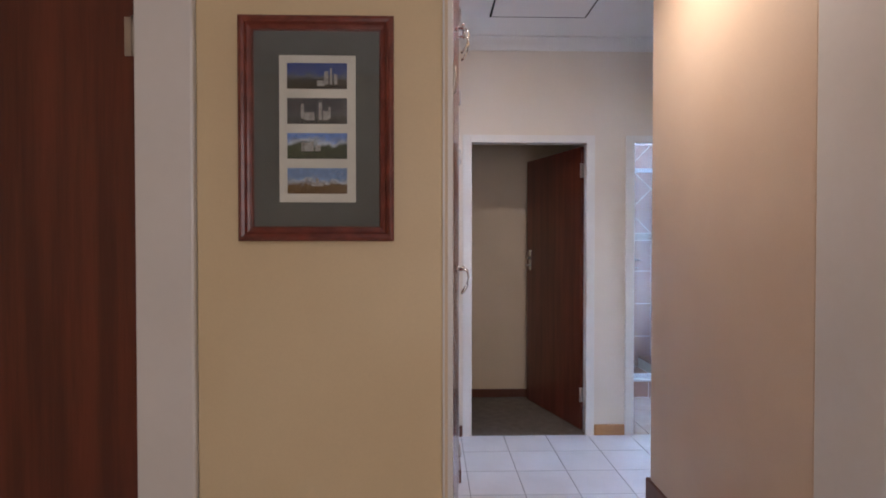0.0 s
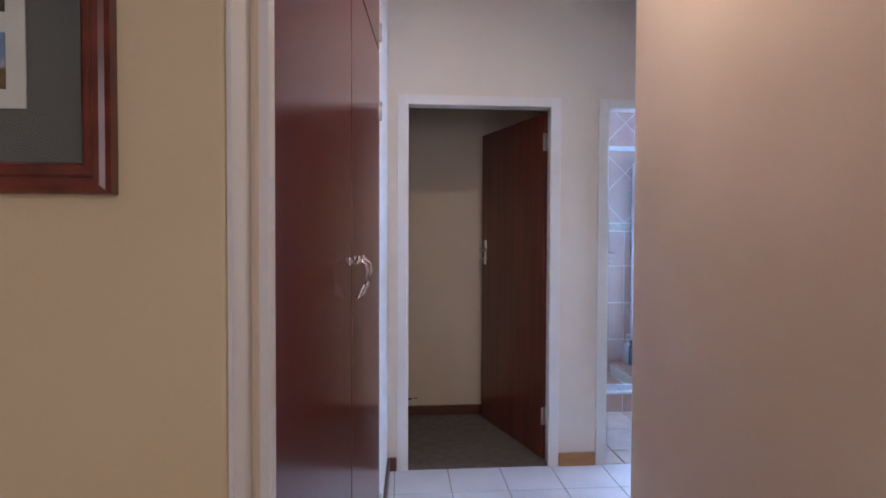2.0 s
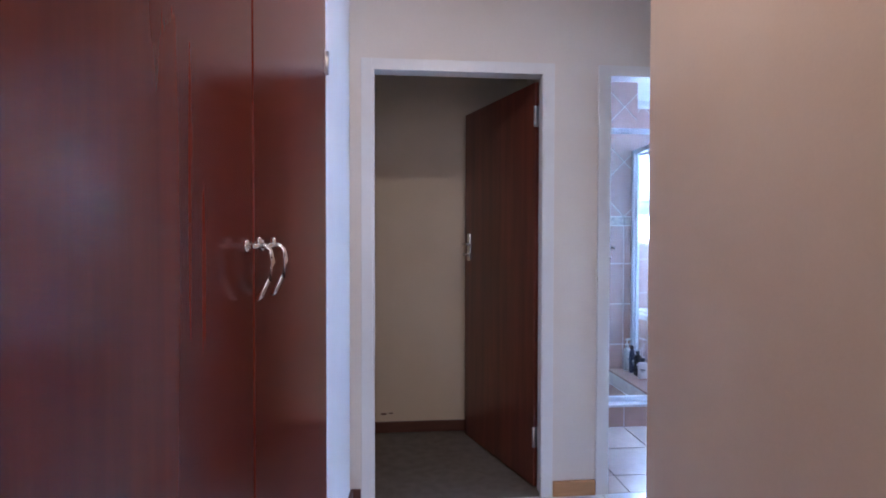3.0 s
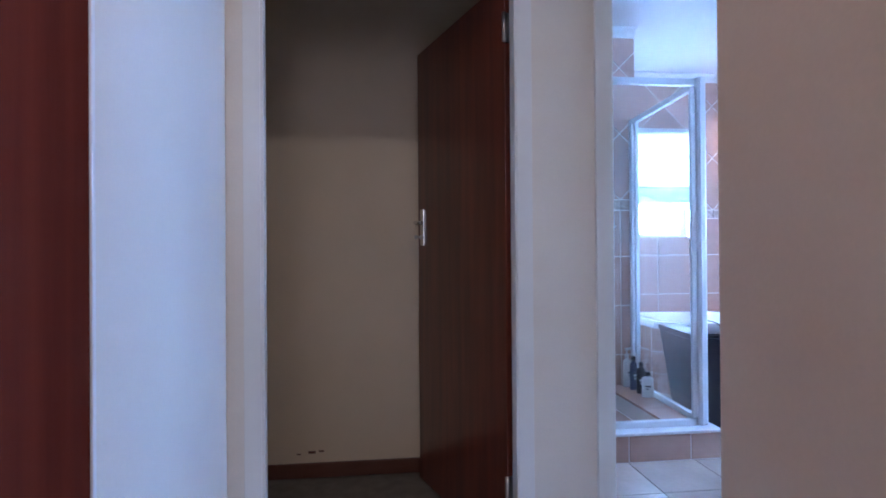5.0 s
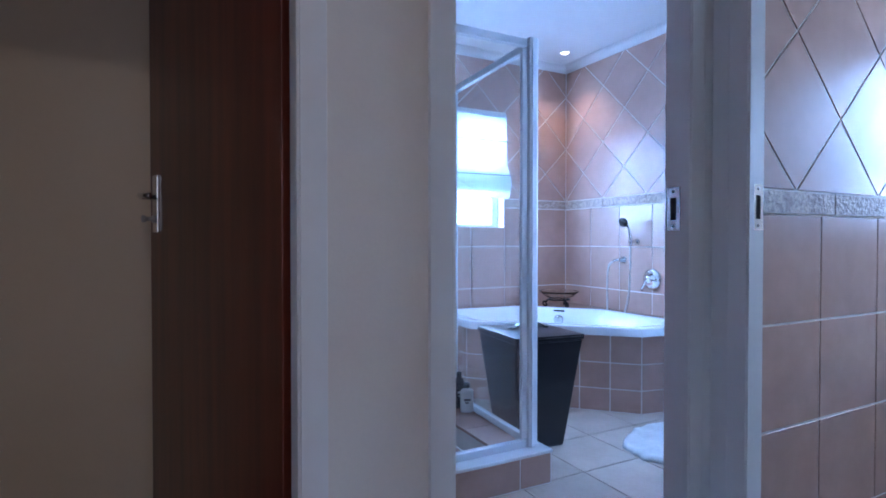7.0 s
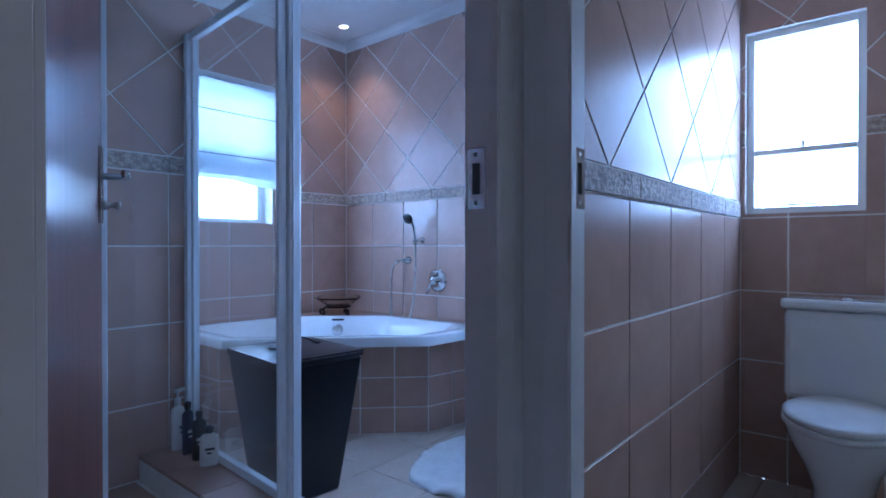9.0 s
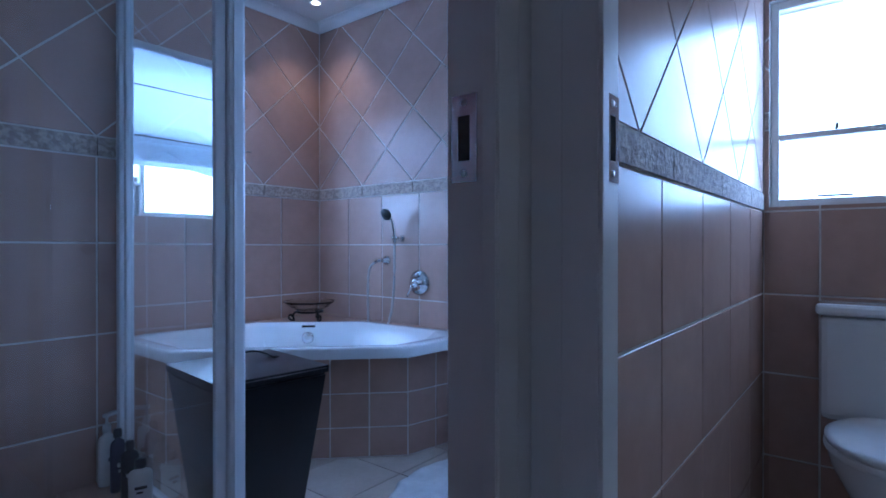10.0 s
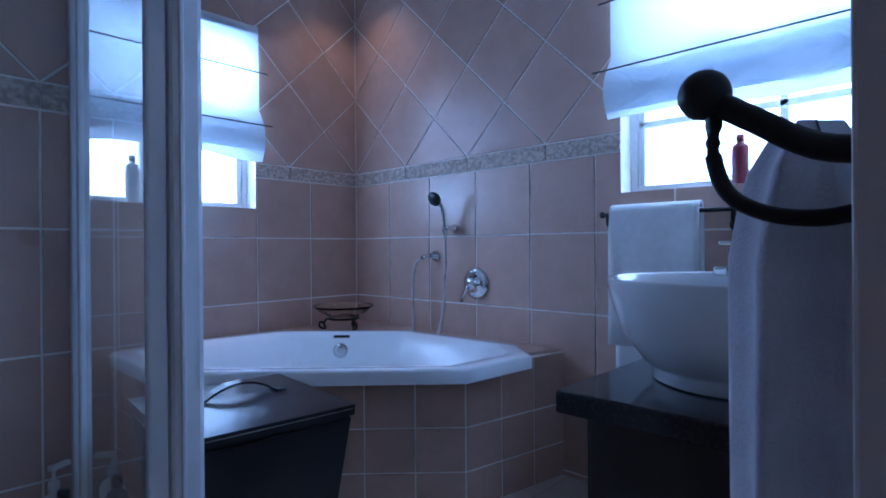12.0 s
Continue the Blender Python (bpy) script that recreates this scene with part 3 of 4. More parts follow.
prism(bm, [outer[0], outer[1], (3.29, 1.44), (XE - .002, 1.36)], 0, DECK - .03)
prism(bm, [outer[1], outer[2], (2.51, 2.215), (3.29, 1.44)], 0, DECK - .03)
prism(bm, [outer[2], outer[3], (2.53, YN - .002), (2.53, 2.2)], 0, DECK - .03)
put("plinth", bm, GROUT, sur)


def bath_tub(parent):
    """An eight-sided acrylic rim with a rounded well."""
    rim_o = [(3.18, 1.30), (3.54, 1.268), (3.68, 1.44), (3.66, 2.10), (3.19, 2.62), (2.55, 2.67), (2.42, 2.60), (2.42, 2.06)]
    c = Vector((3.13, 2.02))

    def inset(f, z):
        out = []
        for i, p in enumerate(rim_o):
            v = Vector(p) - c
            out.append(Vector((*(c + v * f), z)))
        return out

    def dense(ring, blend):
        pts = []
        n = len(ring)
        for i in range(n):
            a, b = ring[i], ring[(i + 1) % n]
            for k in range(6):
                p = a.lerp(b, k / 6)
                d = (p - Vector((c.x, c.y, p.z)))
                ang = math.atan2(d.y, d.x)
                th = ang - math.radians(-45)
                rr = Vector((.66 * math.cos(th + math.radians(90)) , .42 * math.sin(th + math.radians(90)), 0))
                rr = Matrix.Rotation(math.radians(-45 - 90), 3, 'Z') @ rr
                pts.append(p.lerp(Vector((c.x, c.y, p.z)) + rr * (d.length / .62), blend))
        return pts
    bm = bmesh.new()
    levels = [(1.0, RIM - .055, 0), (1.0, RIM - .012, 0), (.992, RIM - .003, 0), (.98, RIM, 0), (.90, RIM, .0), (.885, RIM - .004, .0), (.85, RIM - .03, .05),
              (.775, RIM - .07, .1), (.67, RIM - .2, .1), (.58, RIM - .36, .15), (.5, RIM - .41, .2), (.3, RIM - .425, .2), (.02, RIM - .425, .2)]
    rings = []
    for f, z, bl in levels:
        rings.append([bm.verts.new(p) for p in dense(inset(f, z), 0)])
    for a, b in zip(rings, rings[1:]):
        for k in range(len(a)):
            bm.faces.new((a[k], a[(k + 1) % len(a)], b[(k + 1) % len(a)], b[k]))
    bm.faces.new(rings[-1])
    ob = put("tub", bm, ACRYL, parent, True)
    ob.modifiers.new("edges", "EDGE_SPLIT").split_angle = radians(40)
    return ob


bath = thing("corner_bath", pose(0, 0, 0), "white acrylic corner bath set in a tiled surround", "bath")
bath_tub(bath)
of = Matrix.Translation((3.352, 2.282, RIM - .085)) @ pose(0, 0, 0, 90, 0, -45 + 0)
lathe("overflow", [(.036, 0), (.036, .012), (.03, .018), (.012, .02), (.0001, .02)], CHROME, bath, of, 24)
# Dark bar that stands for the shaded overflow opening.
boxes("overflow_slot", [(-.04, .04, -.012, 0, .05, .062)], GAP_SHADE, bath, place=pose(3.385, 2.317, RIM - .078, 0, 0, -45))

# ---------------------------------------------------------------- shower fittings over the bath
mixer = thing("bath_mixer", pose(XE - .006, 1.755, .805, 0, -90, 0), "round chrome concealed bath mixer with lever", "mixer")
lathe("rose", [(.078, 0), (.076, .008), (.06, .014), (.034, .016), (.032, .05), (.026, .056), (.0001, .058)], CHROME, mixer, None, 32)
tube("lever", [(0, 0, .05), (-.02, .012, .06), (-.085, .045, .062)], .009, CHROME, mixer)
lathe("knob", [(.014, .014), (.014, .034), (.008, .038), (.0001, .038)], CHROME, mixer, pose(.05, 0, 0), 16)
hs = thing("hand_shower", pose(XE - .006, 1.90, 1.078), "chrome hand shower with dark head and metal hose", "shower")
lathe("bracket", [(.024, 0), (.022, .012), (.014, .02), (.013, .05), (.018, .055), (.018, .075), (.0001, .078)], CHROME, hs, pose(0, 0, 0, 0, -90, 0), 20)
tube("handle", [(-.064, 0, -.03), (-.067, 0, .02), (-.075, .006, .09), (-.092, .012, .13), (-.108, .018, .15)], .011, CHROME, hs)
lathe("head", [(.013, -.012), (.03, 0), (.038, .012), (.037, .02), (.0001, .022)], PLASTIC_K, hs, Matrix.Translation((-.112, .02, .152)) @ pose(0, 0, 0, 0, -118, 0), 24)
tagged(hs.children[-1], "black spray face in chrome rim")
outl = thing("hose_outlet", pose(XE - .006, 2.03, .938), "chrome wall outlet for the shower hose", "hose outlet")
lathe("rose", [(.030, 0), (.028, .01), (.016, .014), (.014, .04), (.0001, .042)], CHROME, outl, pose(0, 0, 0, 0, -90, 0), 20)
tube("elbow", [(-.03, 0, 0), (-.05, .02, 0), (-.06, .05, -.01)], .011, CHROME, outl)
hose = [(-.06, .05, -.01), (-.075, .085, -.05), (-.08, .095, -.16), (-.085, .09, -.30), (-.10, .07, -.42), (-.14, .02, -.50), (-.17, -.05, -.52), (-.15, -.11, -.46), (-.10, -.135, -.30), (-.075, -.133, -.1), (-.070, -.13, .105)]


def smooth_path(pts, n=6):
    pts = [Vector(p) for p in pts]
    out = []
    for i in range(len(pts) - 1):
        p0, p1, p2, p3 = pts[max(0, i - 1)], pts[i], pts[i + 1], pts[min(len(pts) - 1, i + 2)]
        for k in range(n):
            t = k / n
            out.append(.5 * ((2 * p1) + (p2 - p0) * t + (2 * p0 - 5 * p1 + 4 * p2 - p3) * t * t + (3 * p1 - p0 - 3 * p2 + p3) * t ** 3))
    return out + [pts[-1]]


tube("hose", smooth_path(hose), .007, STEEL, outl, seg=8)

# ---------------------------------------------------------------- bowl on a stand
bs = thing("glass_bowl", pose(3.50, 2.46, DECK - .0145), "shallow glass bowl on a scrolled black iron stand", "bowl")
lathe("bowl", [(.02, .065), (.07, .068), (.115, .085), (.15, .115), (.165, .125), (.162, .128), (.146, .119), (.112, .09), (.07, .073), (.0001, .07)], BOWLGLASS, bs, None, 36)
tube("ring", [(.085 * math.cos(a), .085 * math.sin(a), .06) for a in [k * math.pi / 10 for k in range(20)]], .0065, BLACKIRON, bs, closed=True)
for k in range(3):
    a = math.radians(25 + 120 * k)
    sp = [(.085, .06), (.10, .045), (.102, .025), (.095, .009), (.108, .006), (.122, .012), (.13, .026), (.124, .040), (.112, .040), (.110, .03)]
    tube("leg", smooth_path([(r * math.cos(a), r * math.sin(a), z) for r, z in sp], 4), .006, BLACKIRON, bs, seg=8)

# ---------------------------------------------------------------- shower
SX, SY, SH = 2.093, .956, 1.985
tray = thing("shower_tray", pose(0, 0, 0), "raised tiled shower base with white kerb", "shower tray")
boxes("kerb", [(1.102, 2.158, .885, 1.0, 0, .137), (1.935, 2.158, 1.0, 1.838, 0, .137), (1.102, 1.935, 1.0, 1.838, 0, .04)], GROUT, tray)
boxes("kerb_top", [(1.102, 2.162, .879, 1.003, .137, .152)], ACRYL, tray, bevel=.004)
for k in range(3):
    boxes("ledge_tile", [(1.932, 2.162, 1.006 + k * .278, 1.006 + k * .278 + .274, .137, .152)], WALLTILE, tray, bevel=.002)
parts("base_tile", [(1.104 + k * .272, 1.104 + k * .272 + .268, 1.005, 1.83, .04, .048) for k in range(3)], WALLTILE, tray, bevel=.001)
sc = thing("shower_enclosure", pose(0, 0, .153), "glass shower enclosure in white aluminium frame", "shower enclosure")
H = SH - .15
boxes("corner_post", [(SX - .022, SX + .028, SY - .022, SY + .028, 0, H + .012)], ALU, sc, bevel=.010)
boxes("post_bead", [(SX - .012, SX - .004, SY - .027, SY - .0215, 0, H)], ALU, sc, bevel=.002)
parts("front_rail", [(1.105, SX - .03, SY - .014, SY + .018, 0, .035), (1.105, SX - .03, SY - .014, SY + .018, H - .035, H)], ALU, sc, bevel=.004)
parts("stile", [(SX - .054, SX - .024, SY - .008, SY + .012, .04, H - .04), (1.50, 1.535, SY - .008, SY + .012, .04, H - .04)], ALU, sc, bevel=.004)
side = pose(SX, SY, 0, 0, 0, -3.4)
for r in ((-.014, .018, .03, .845, 0, .035), (-.014, .018, .03, .845, H - .035, H)):
    boxes("side_rail", [r], ALU, sc, .004, side)
for r in ((-.022, .026, .842, .880, 0, H), (-.014, .018, .795, .822, .036, H - .036)):
    boxes("wall_channel", [r], ALU, sc, .005, side)
boxes("front_pane", [(1.11, SX - .05, SY, SY + .005, .03, H - .03)], GLASS, sc).visible_shadow = False
boxes("side_pane", [(0, .005, .026, .845, .03, H - .03)], GLASS, sc, place=side).visible_shadow = False


def bottle(name, place, body, cap, label, h, r, flat=.6, shoulder=.75, pump=False, tilt=0, mark=None):
    b = thing(name, place, label, "bottle", "toiletries")
    lathe("body", [(r * .9, 0), (r, .006), (r, h * shoulder), (r * .85, h * (shoulder + .07)), (r * .38, h * (shoulder + .12)), (r * .38, h * (shoulder + .16))], body, b, None, 20, 1, flat)
    top = h * (shoulder + .16)
    if pump:
        lathe("pump_neck", [(r * .42, top - .004), (r * .42, top + .02), (r * .14, top + .022), (r * .14, top + .05)], cap, b, None, 14)
        boxes("pump_nozzle", [(-.012, .045, -.009, .009, top + .05, top + .064)], cap, b, bevel=.003)
    else:
        lathe("cap", [(r * .5, top - .003), (r * .5, h), (r * .42, h + .006), (.0001, h + .006)], cap, b, None, 16)
    if mark:
        boxes("label_bars", [(-r * .5, r * .5, -r * flat - .0016, -r * flat * .86, h * .42, h * .48), (-r * .35, r * .2, -r * flat - .0016, -r * flat * .86, h * .33, h * .37)], mark, b)
    return b


bottle("pump_bottle", pose(2.075, 1.79, .153, 0, 0, 30), PLASTIC_W, PLASTIC_W, "tall white pump bottle on the shower ledge", .215, .033, .7, pump=True, mark=PLASTIC_B)
bottle("shampoo_bottle", pose(2.078, 1.70, .153, 0, 0, 20), PLASTIC_B, PLASTIC_K, "dark blue shampoo bottle on the shower ledge", .215, .028, .6, mark=PLASTIC_W)
bottle("conditioner_bottle", pose(2.08, 1.60, .153, 0, 0, -10), PLASTIC_K, PLASTIC_K, "black conditioner bottle on the shower ledge", .195, .029, .6, mark=PLASTIC_W)
bottle("lotion_bottle", pose(2.078, 1.51, .153, 0, 0, -20), PLASTIC_W, PLASTIC_K, "white bottle with a black cap on the shower ledge", .155, .036, .5, .72, mark=PLASTIC_K)
bottle("sill_bottle", pose(2.56, YN + .04, W1[2] + .001), PLASTIC_W, PLASTIC_W, "slim pale bottle on the window sill", .21, .03, .9)
bottle("red_bottle", pose(XE + .05, .595, W2[2] + .001, 0, 0, 90), PLASTIC_R, PLASTIC_R, "dark red bottle on the window sill", .17, .028, .7)

# ---------------------------------------------------------------- laundry bin
bn = thing("laundry_bin", pose(2.376, 1.350, 0, 0, 0, -5.5), "tapered black leatherette laundry bin with strap handle", "laundry bin")
bm = bmesh.new()
lv = [(.132, .130, 0), (.135, .133, .004), (.1965, .2125, .574)]
rg = [[bm.verts.new((sx * a, sy * b, z)) for sx, sy in ((-1, -1), (1, -1), (1, 1), (-1, 1))] for a, b, z in lv]
for a, b in zip(rg, rg[1:]):
    for k in range(4):
        bm.faces.new((a[k], a[(k + 1) % 4], b[(k + 1) % 4], b[k]))
bm.faces.new(rg[0])
bm.faces.new(rg[-1])
bmesh.ops.bevel(bm, geom=[e for e in bm.edges], offset=.006, segments=2, affect='EDGES')
put("body", bm, LEATHER, bn)
bm = bmesh.new()
N = 14
top_v = []
for i in range(N + 1):
    col = []
    for j in range(N + 1):
        u, v = i / N * 2 - 1, j / N * 2 - 1
        col.append(bm.verts.new((u * .201, v * .217, .602 + .011 * (1 - u ** 2) * (1 - v ** 2) + .003 * (1 - max(abs(u), abs(v)) ** 8))))
    top_v.append(col)
for i in range(N):
    for j in range(N):
        bm.faces.new((top_v[i][j], top_v[i + 1][j], top_v[i + 1][j + 1], top_v[i][j + 1]))
edge = [top_v[i][0] for i in range(N)] + [top_v[N][j] for j in range(N)] + [top_v[i][N] for i in range(N, 0, -1)] + [top_v[0][j] for j in range(N, 0, -1)]
low = [bm.verts.new((v.co.x * .995, v.co.y * .995, .577)) for v in edge]
for k in range(len(edge)):
    q = (k + 1) % len(edge)
    bm.faces.new((edge[k], edge[q], low[q], low[k]))
bm.faces.new(low)
lid = put("lid", bm, LEATHER, bn, True)
lid.modifiers.new("edges", "EDGE_SPLIT").split_angle = radians(40)
boxes("stitching", [(-.194, .194, -.2182, -.2174, .592, .5935), (.2014, .2022, -.21, .21, .592, .5935), (-.194, .194, .2174, .2182, .592, .5935), (-.2022, -.2014, -.21, .21, .592, .5935)], STITCH, bn)
bm = bmesh.new()
prev = None
for k in range(15):
    u = -1 + 2 * k / 14
    z = .6135 + .034 * max(0, 1 - (u / .8) ** 2) if abs(u) < .8 else .6135
    ring = [bm.verts.new((u * .115, s * .017, z + o)) for s, o in ((-1, 0), (1, 0), (1, .005), (-1, .005))]
    if prev:
        for q in range(4):
            bm.faces.new((prev[q], prev[(q + 1) % 4], ring[(q + 1) % 4], ring[q]))
    else:
        bm.faces.new(ring)
    prev = ring
bm.faces.new(prev)
put("strap", bm, LEATHER, bn)
parts("strap_keeper", [(-.104, -.090, -.024, .024, .608, .622), (.090, .104, -.024, .024, .608, .622)], LEATHER, bn, bevel=.002)

# ---------------------------------------------------------------- vanity, basin, towels
van = thing("vanity", pose(0, 0, 0), "near black wooden vanity with polished granite top", "vanity")
boxes("top", [(2.575, XE - .012, .072, .566, .69, .73)], GRANITE, van, bevel=.004)
boxes("cabinet", [(2.63, XE - .014, .074, .53, .06, .69)], DARKWOOD, van, bevel=.003)
parts("door", [(2.65 + k * .37, 2.65 + k * .37 + .36, .53, .546, .09, .67) for k in range(3)], DARKWOOD, van, bevel=.003)
boxes("plinth", [(2.67, XE - .02, .08, .49, 0, .06)], DARKWOOD, van)
bas = thing("vessel_basin", pose(2.86, .345, .7305), "white ceramic vessel basin on the granite top", "basin")
lathe("bowl", [(.145, 0), (.152, .004), (.15, .022), (.168, .035), (.205, .085), (.226, .15), (.234, .188), (.232, .192), (.222, .190), (.214, .15), (.185, .085), (.12, .045), (.0001, .04)], CERAM, bas, None, 48, 1.07, 1.0)
tap = thing("basin_tap", pose(3.165, .425, .7305), "chrome pillar tap beside the basin", "tap")
lathe("body", [(.026, 0), (.024, .02), (.02, .03), (.02, .22), (.024, .225), (.024, .245), (.0001, .25)], CHROME, tap, None, 20)
boxes("spout", [(-.15, 0, -.014, .014, .185, .205)], CHROME, tap, bevel=.005)
boxes("lever", [(-.10, .02, -.018, .018, .252, .262)], CHROME, tap, bevel=.004)

rail = thing("towel_rail", pose(XE - .006, 0, 1.105), "black iron towel rail under the window", "towel rail")
tube("bar", [(-.07, .53, 0), (-.07, 1.05, 0)], .008, BLACKIRON, rail)
for y in (.585, 1.03):
    lathe("rose", [(.030, 0), (.028, .008), (.016, .014)], BLACKIRON, rail, pose(0, y, -.05, 0, -90, 0), 20)
    tube("bracket", [(-.01, y, -.05), (-.05, y, -.05), (-.068, y, -.03), (-.07, y, 0)], .008, BLACKIRON, rail)
for y in (.53, 1.05):
    lathe("finial", [(.0001, -.014), (.012, -.008), (.014, 0), (.012, .008), (.0001, .014)], BLACKIRON, rail, pose(-.07, y, 0, 90, 0, 0), 16)


def draped(name, m, width, front, back, label, thick=.012, waves=2.0, amp=.006):
    """A towel folded over a bar along local x."""
    bm = bmesh.new()
    prof = [(-.02 - thick, -back)] + [(-.02 - thick, -back * k / 6) for k in range(5, 0, -1)] + [((.012 + thick) * math.cos(a), .004 + (.012 + thick) * math.sin(a)) for a in [math.pi - i * math.pi / 6 for i in range(7)]] + [(.02 + thick, -front * k / 8) for k in range(1, 9)]
    n = 18
    g = []
    for i in range(n + 1):
        u = i / n
        g.append([bm.verts.new((-width / 2 + u * width, y + amp * math.sin(u * waves * 6.28 + z * 3) * min(1, abs(z) * 6), z)) for y, z in prof])
    for i in range(n):
        for k in range(len(prof) - 1):
            bm.faces.new((g[i][k], g[i + 1][k], g[i + 1][k + 1], g[i][k + 1]))
    o = put(name, bm, TOWEL, None, True, m)
    s = o.modifiers.new("thickness", "SOLIDIFY")
    s.thickness, s.offset = .009, 0
    return tagged(o, label, "towel")


draped("bath_towel", pose(XE - .076, .848, 1.109, 0, 0, -90), .325, .68, .5, "white towel folded over the iron rail")

ring = thing("towel_ring", pose(2.036, .071, 1.02), "black iron towel hook with ball end and ring", "towel ring")
lathe("rose", [(.026, 0), (.024, .006), (.012, .010)], BLACKIRON, ring, pose(0, 0, 0, -90, 0, 0), 20)
tube("arm", smooth_path([(0, .008, 0), (0, .03, .004), (.002, .055, .02), (.004, .074, .033)], 4), .0062, BLACKIRON, ring)
lathe("ball", [(max(.0001, .0125 * math.cos(a)), .0125 * math.sin(a)) for a in [math.pi * (k / 14 - .5) for k in range(15)]], BLACKIRON, ring, pose(.004, .077, .036), 20)
tube("ring", smooth_path([(.004, .072, .03), (.004, .073, .005), (.004, .066, -.014), (.004, .05, -.024), (.004, .03, -.027), (.004, .012, -.024)], 4), .004, BLACKIRON, ring)
bm = bmesh.new()
nz, na = 26, 30
gr = []
for j in range(nz + 1):
    f = j / nz
    z = .046 - .63 * f
    w = .30 + .70 * min(1, f * 9) ** .5
    gr.append([bm.verts.new((.062 + (.046 * w + .010 * w * math.sin(5 * a + 2 * f)) * math.cos(a), .040 + (.034 * w + .005 * math.sin(4 * a + 1.5 * f + 1)) * math.sin(a), z)) for a in [2 * math.pi * k / na for k in range(na)]])
for a, b in zip(gr, gr[1:]):
    for k in range(na):
        bm.faces.new((a[k], a[(k + 1) % na], b[(k + 1) % na], b[k]))
bm.faces.new(gr[0])
bm.faces.new(gr[-1])
# Hand towel in the towelling that has the backlit shade mixed in.
tagged(put("hand_towel", bm, TOWEL_BACKLIT, None, True, pose(2.038, .074, 1.0)), "hand towel hanging in folds from the ring, its backlit shade in the colour", "towel")

# ---------------------------------------------------------------- toilet
wc = thing("toilet", pose(XE - .006, -.469, 0, 0, 0, 90), "white ceramic close-coupled toilet, lid down", "toilet")
boxes("cistern", [(-.205, .205, .0, .185, .42, .785)], CERAM, wc, bevel=.024)
boxes("cistern_lid", [(-.216, .216, .0, .20, .787, .828)], CERAM, wc, bevel=.013)


def egg(bm, rows, seg=36):
    """Stacked egg-shaped sections: half width, length, start, height."""
    rs = []
    for w, ln, y0, z in rows:
        ring = []
        for k in range(seg):
            a = 2 * math.pi * k / seg
            ring.append(bm.verts.new((w * math.sin(a) * (1 - .10 * (1 - math.cos(a)) / 2), y0 + ln * (1 - math.cos(a)) / 2, z)))
        rs.append(ring)
    for a, b in zip(rs, rs[1:]):
        for k in range(seg):
            bm.faces.new((a[k], a[(k + 1) % seg], b[(k + 1) % seg], b[k]))
    bm.faces.new(rs[0])
    bm.faces.new(rs[-1])


bm = bmesh.new()
egg(bm, [(.11, .42, .08, 0), (.105, .40, .09, .06), (.10, .38, .11, .16), (.13, .44, .12, .26), (.175, .49, .12, .35), (.182, .505, .12, .395), (.175, .50, .125, .405)])
put("pan", bm, CERAM, wc, True)
bm = bmesh.new()
egg(bm, [(.185, .475, .165, .407), (.190, .48, .162, .412), (.190, .48, .162, .424), (.184, .474, .166, .428)])
put("seat", bm, PLASTIC_W, wc, True)
bm = bmesh.new()
egg(bm, [(.184, .472, .166, .43), (.188, .478, .163, .435), (.187, .476, .164, .447), (.17, .45, .175, .455), (.10, .36, .22, .459)])
put("lid", bm, PLASTIC_W, wc, True)
tube("flush_button", [(0, .1, .826), (0, .1, .834)], .022, CHROME, wc, seg=20)

# ---------------------------------------------------------------- mat and downlight
bm = bmesh.new()
rnd = random.Random(8)
grid = []
for i in range(31):
    row = []
    for j in range(23):
        u, v = i / 30 * 2 - 1, j / 22 * 2 - 1
        k = math.sqrt(max(0, 1 - .5 * (v * v))) , math.sqrt(max(0, 1 - .5 * (u * u)))
        w = 1 + .12 * noise.noise(Vector((u * 2.1, v * 2.1, 5)))
        row.append(bm.verts.new((u * k[0] * .42 * w, v * k[1] * .28 * w, .014 + .014 * noise.noise(Vector((u * 4, v * 3, 1))) + rnd.random() * .006 - (.016 if max(abs(u), abs(v)) > .97 else 0))))
    grid.append(row)
for i in range(30):
    for j in range(22):
        bm.faces.new((grid[i][j], grid[i + 1][j], grid[i + 1][j + 1], grid[i][j + 1]))
mo = put("bath_mat", bm, TOWEL, None, True, pose(3.13, .925, .004, 0, 0, 8))
so = mo.modifiers.new("thickness", "SOLIDIFY")
so.thickness, so.offset = .008, -1
tagged(mo, "rumpled white bath mat on the tiled floor", "bath mat")
dl = thing("downlight", pose(3.53, 2.43, BATH_Z), "small lit recessed ceiling downlight", "downlight")
lathe("trim_ring", [(.045, 0), (.045, -.004), (.036, -.006), (.03, -.003)], WHITE, dl, None, 28)
lathe("lens", [(.03, -.003), (.02, -.0035), (.0001, -.0036)], LAMPFACE, dl, None, 20)
spot = new("downlight_beam", bpy.data.lights.new("downlight_beam", "SPOT"))
spot.data.energy, spot.data.color, spot.data.spot_size, spot.data.spot_blend, spot.data.shadow_soft_size = 20, (1, .66, .38), radians(95), .7, .02
spot.matrix_world = look((3.53, 2.43, BATH_Z - .02), (3.56, 2.46, 0))
stn = boxes("damp_stain", [(.05, .085, .9285, .9292, .112, .124), (.10, .125, .9285, .9292, .118, .126), (-.005, .015, .9285, .9292, .108, .114)], SKIRT_DARK)
tagged(stn, "small scuffed patch on the bedroom wall", "stain", kind="structure")


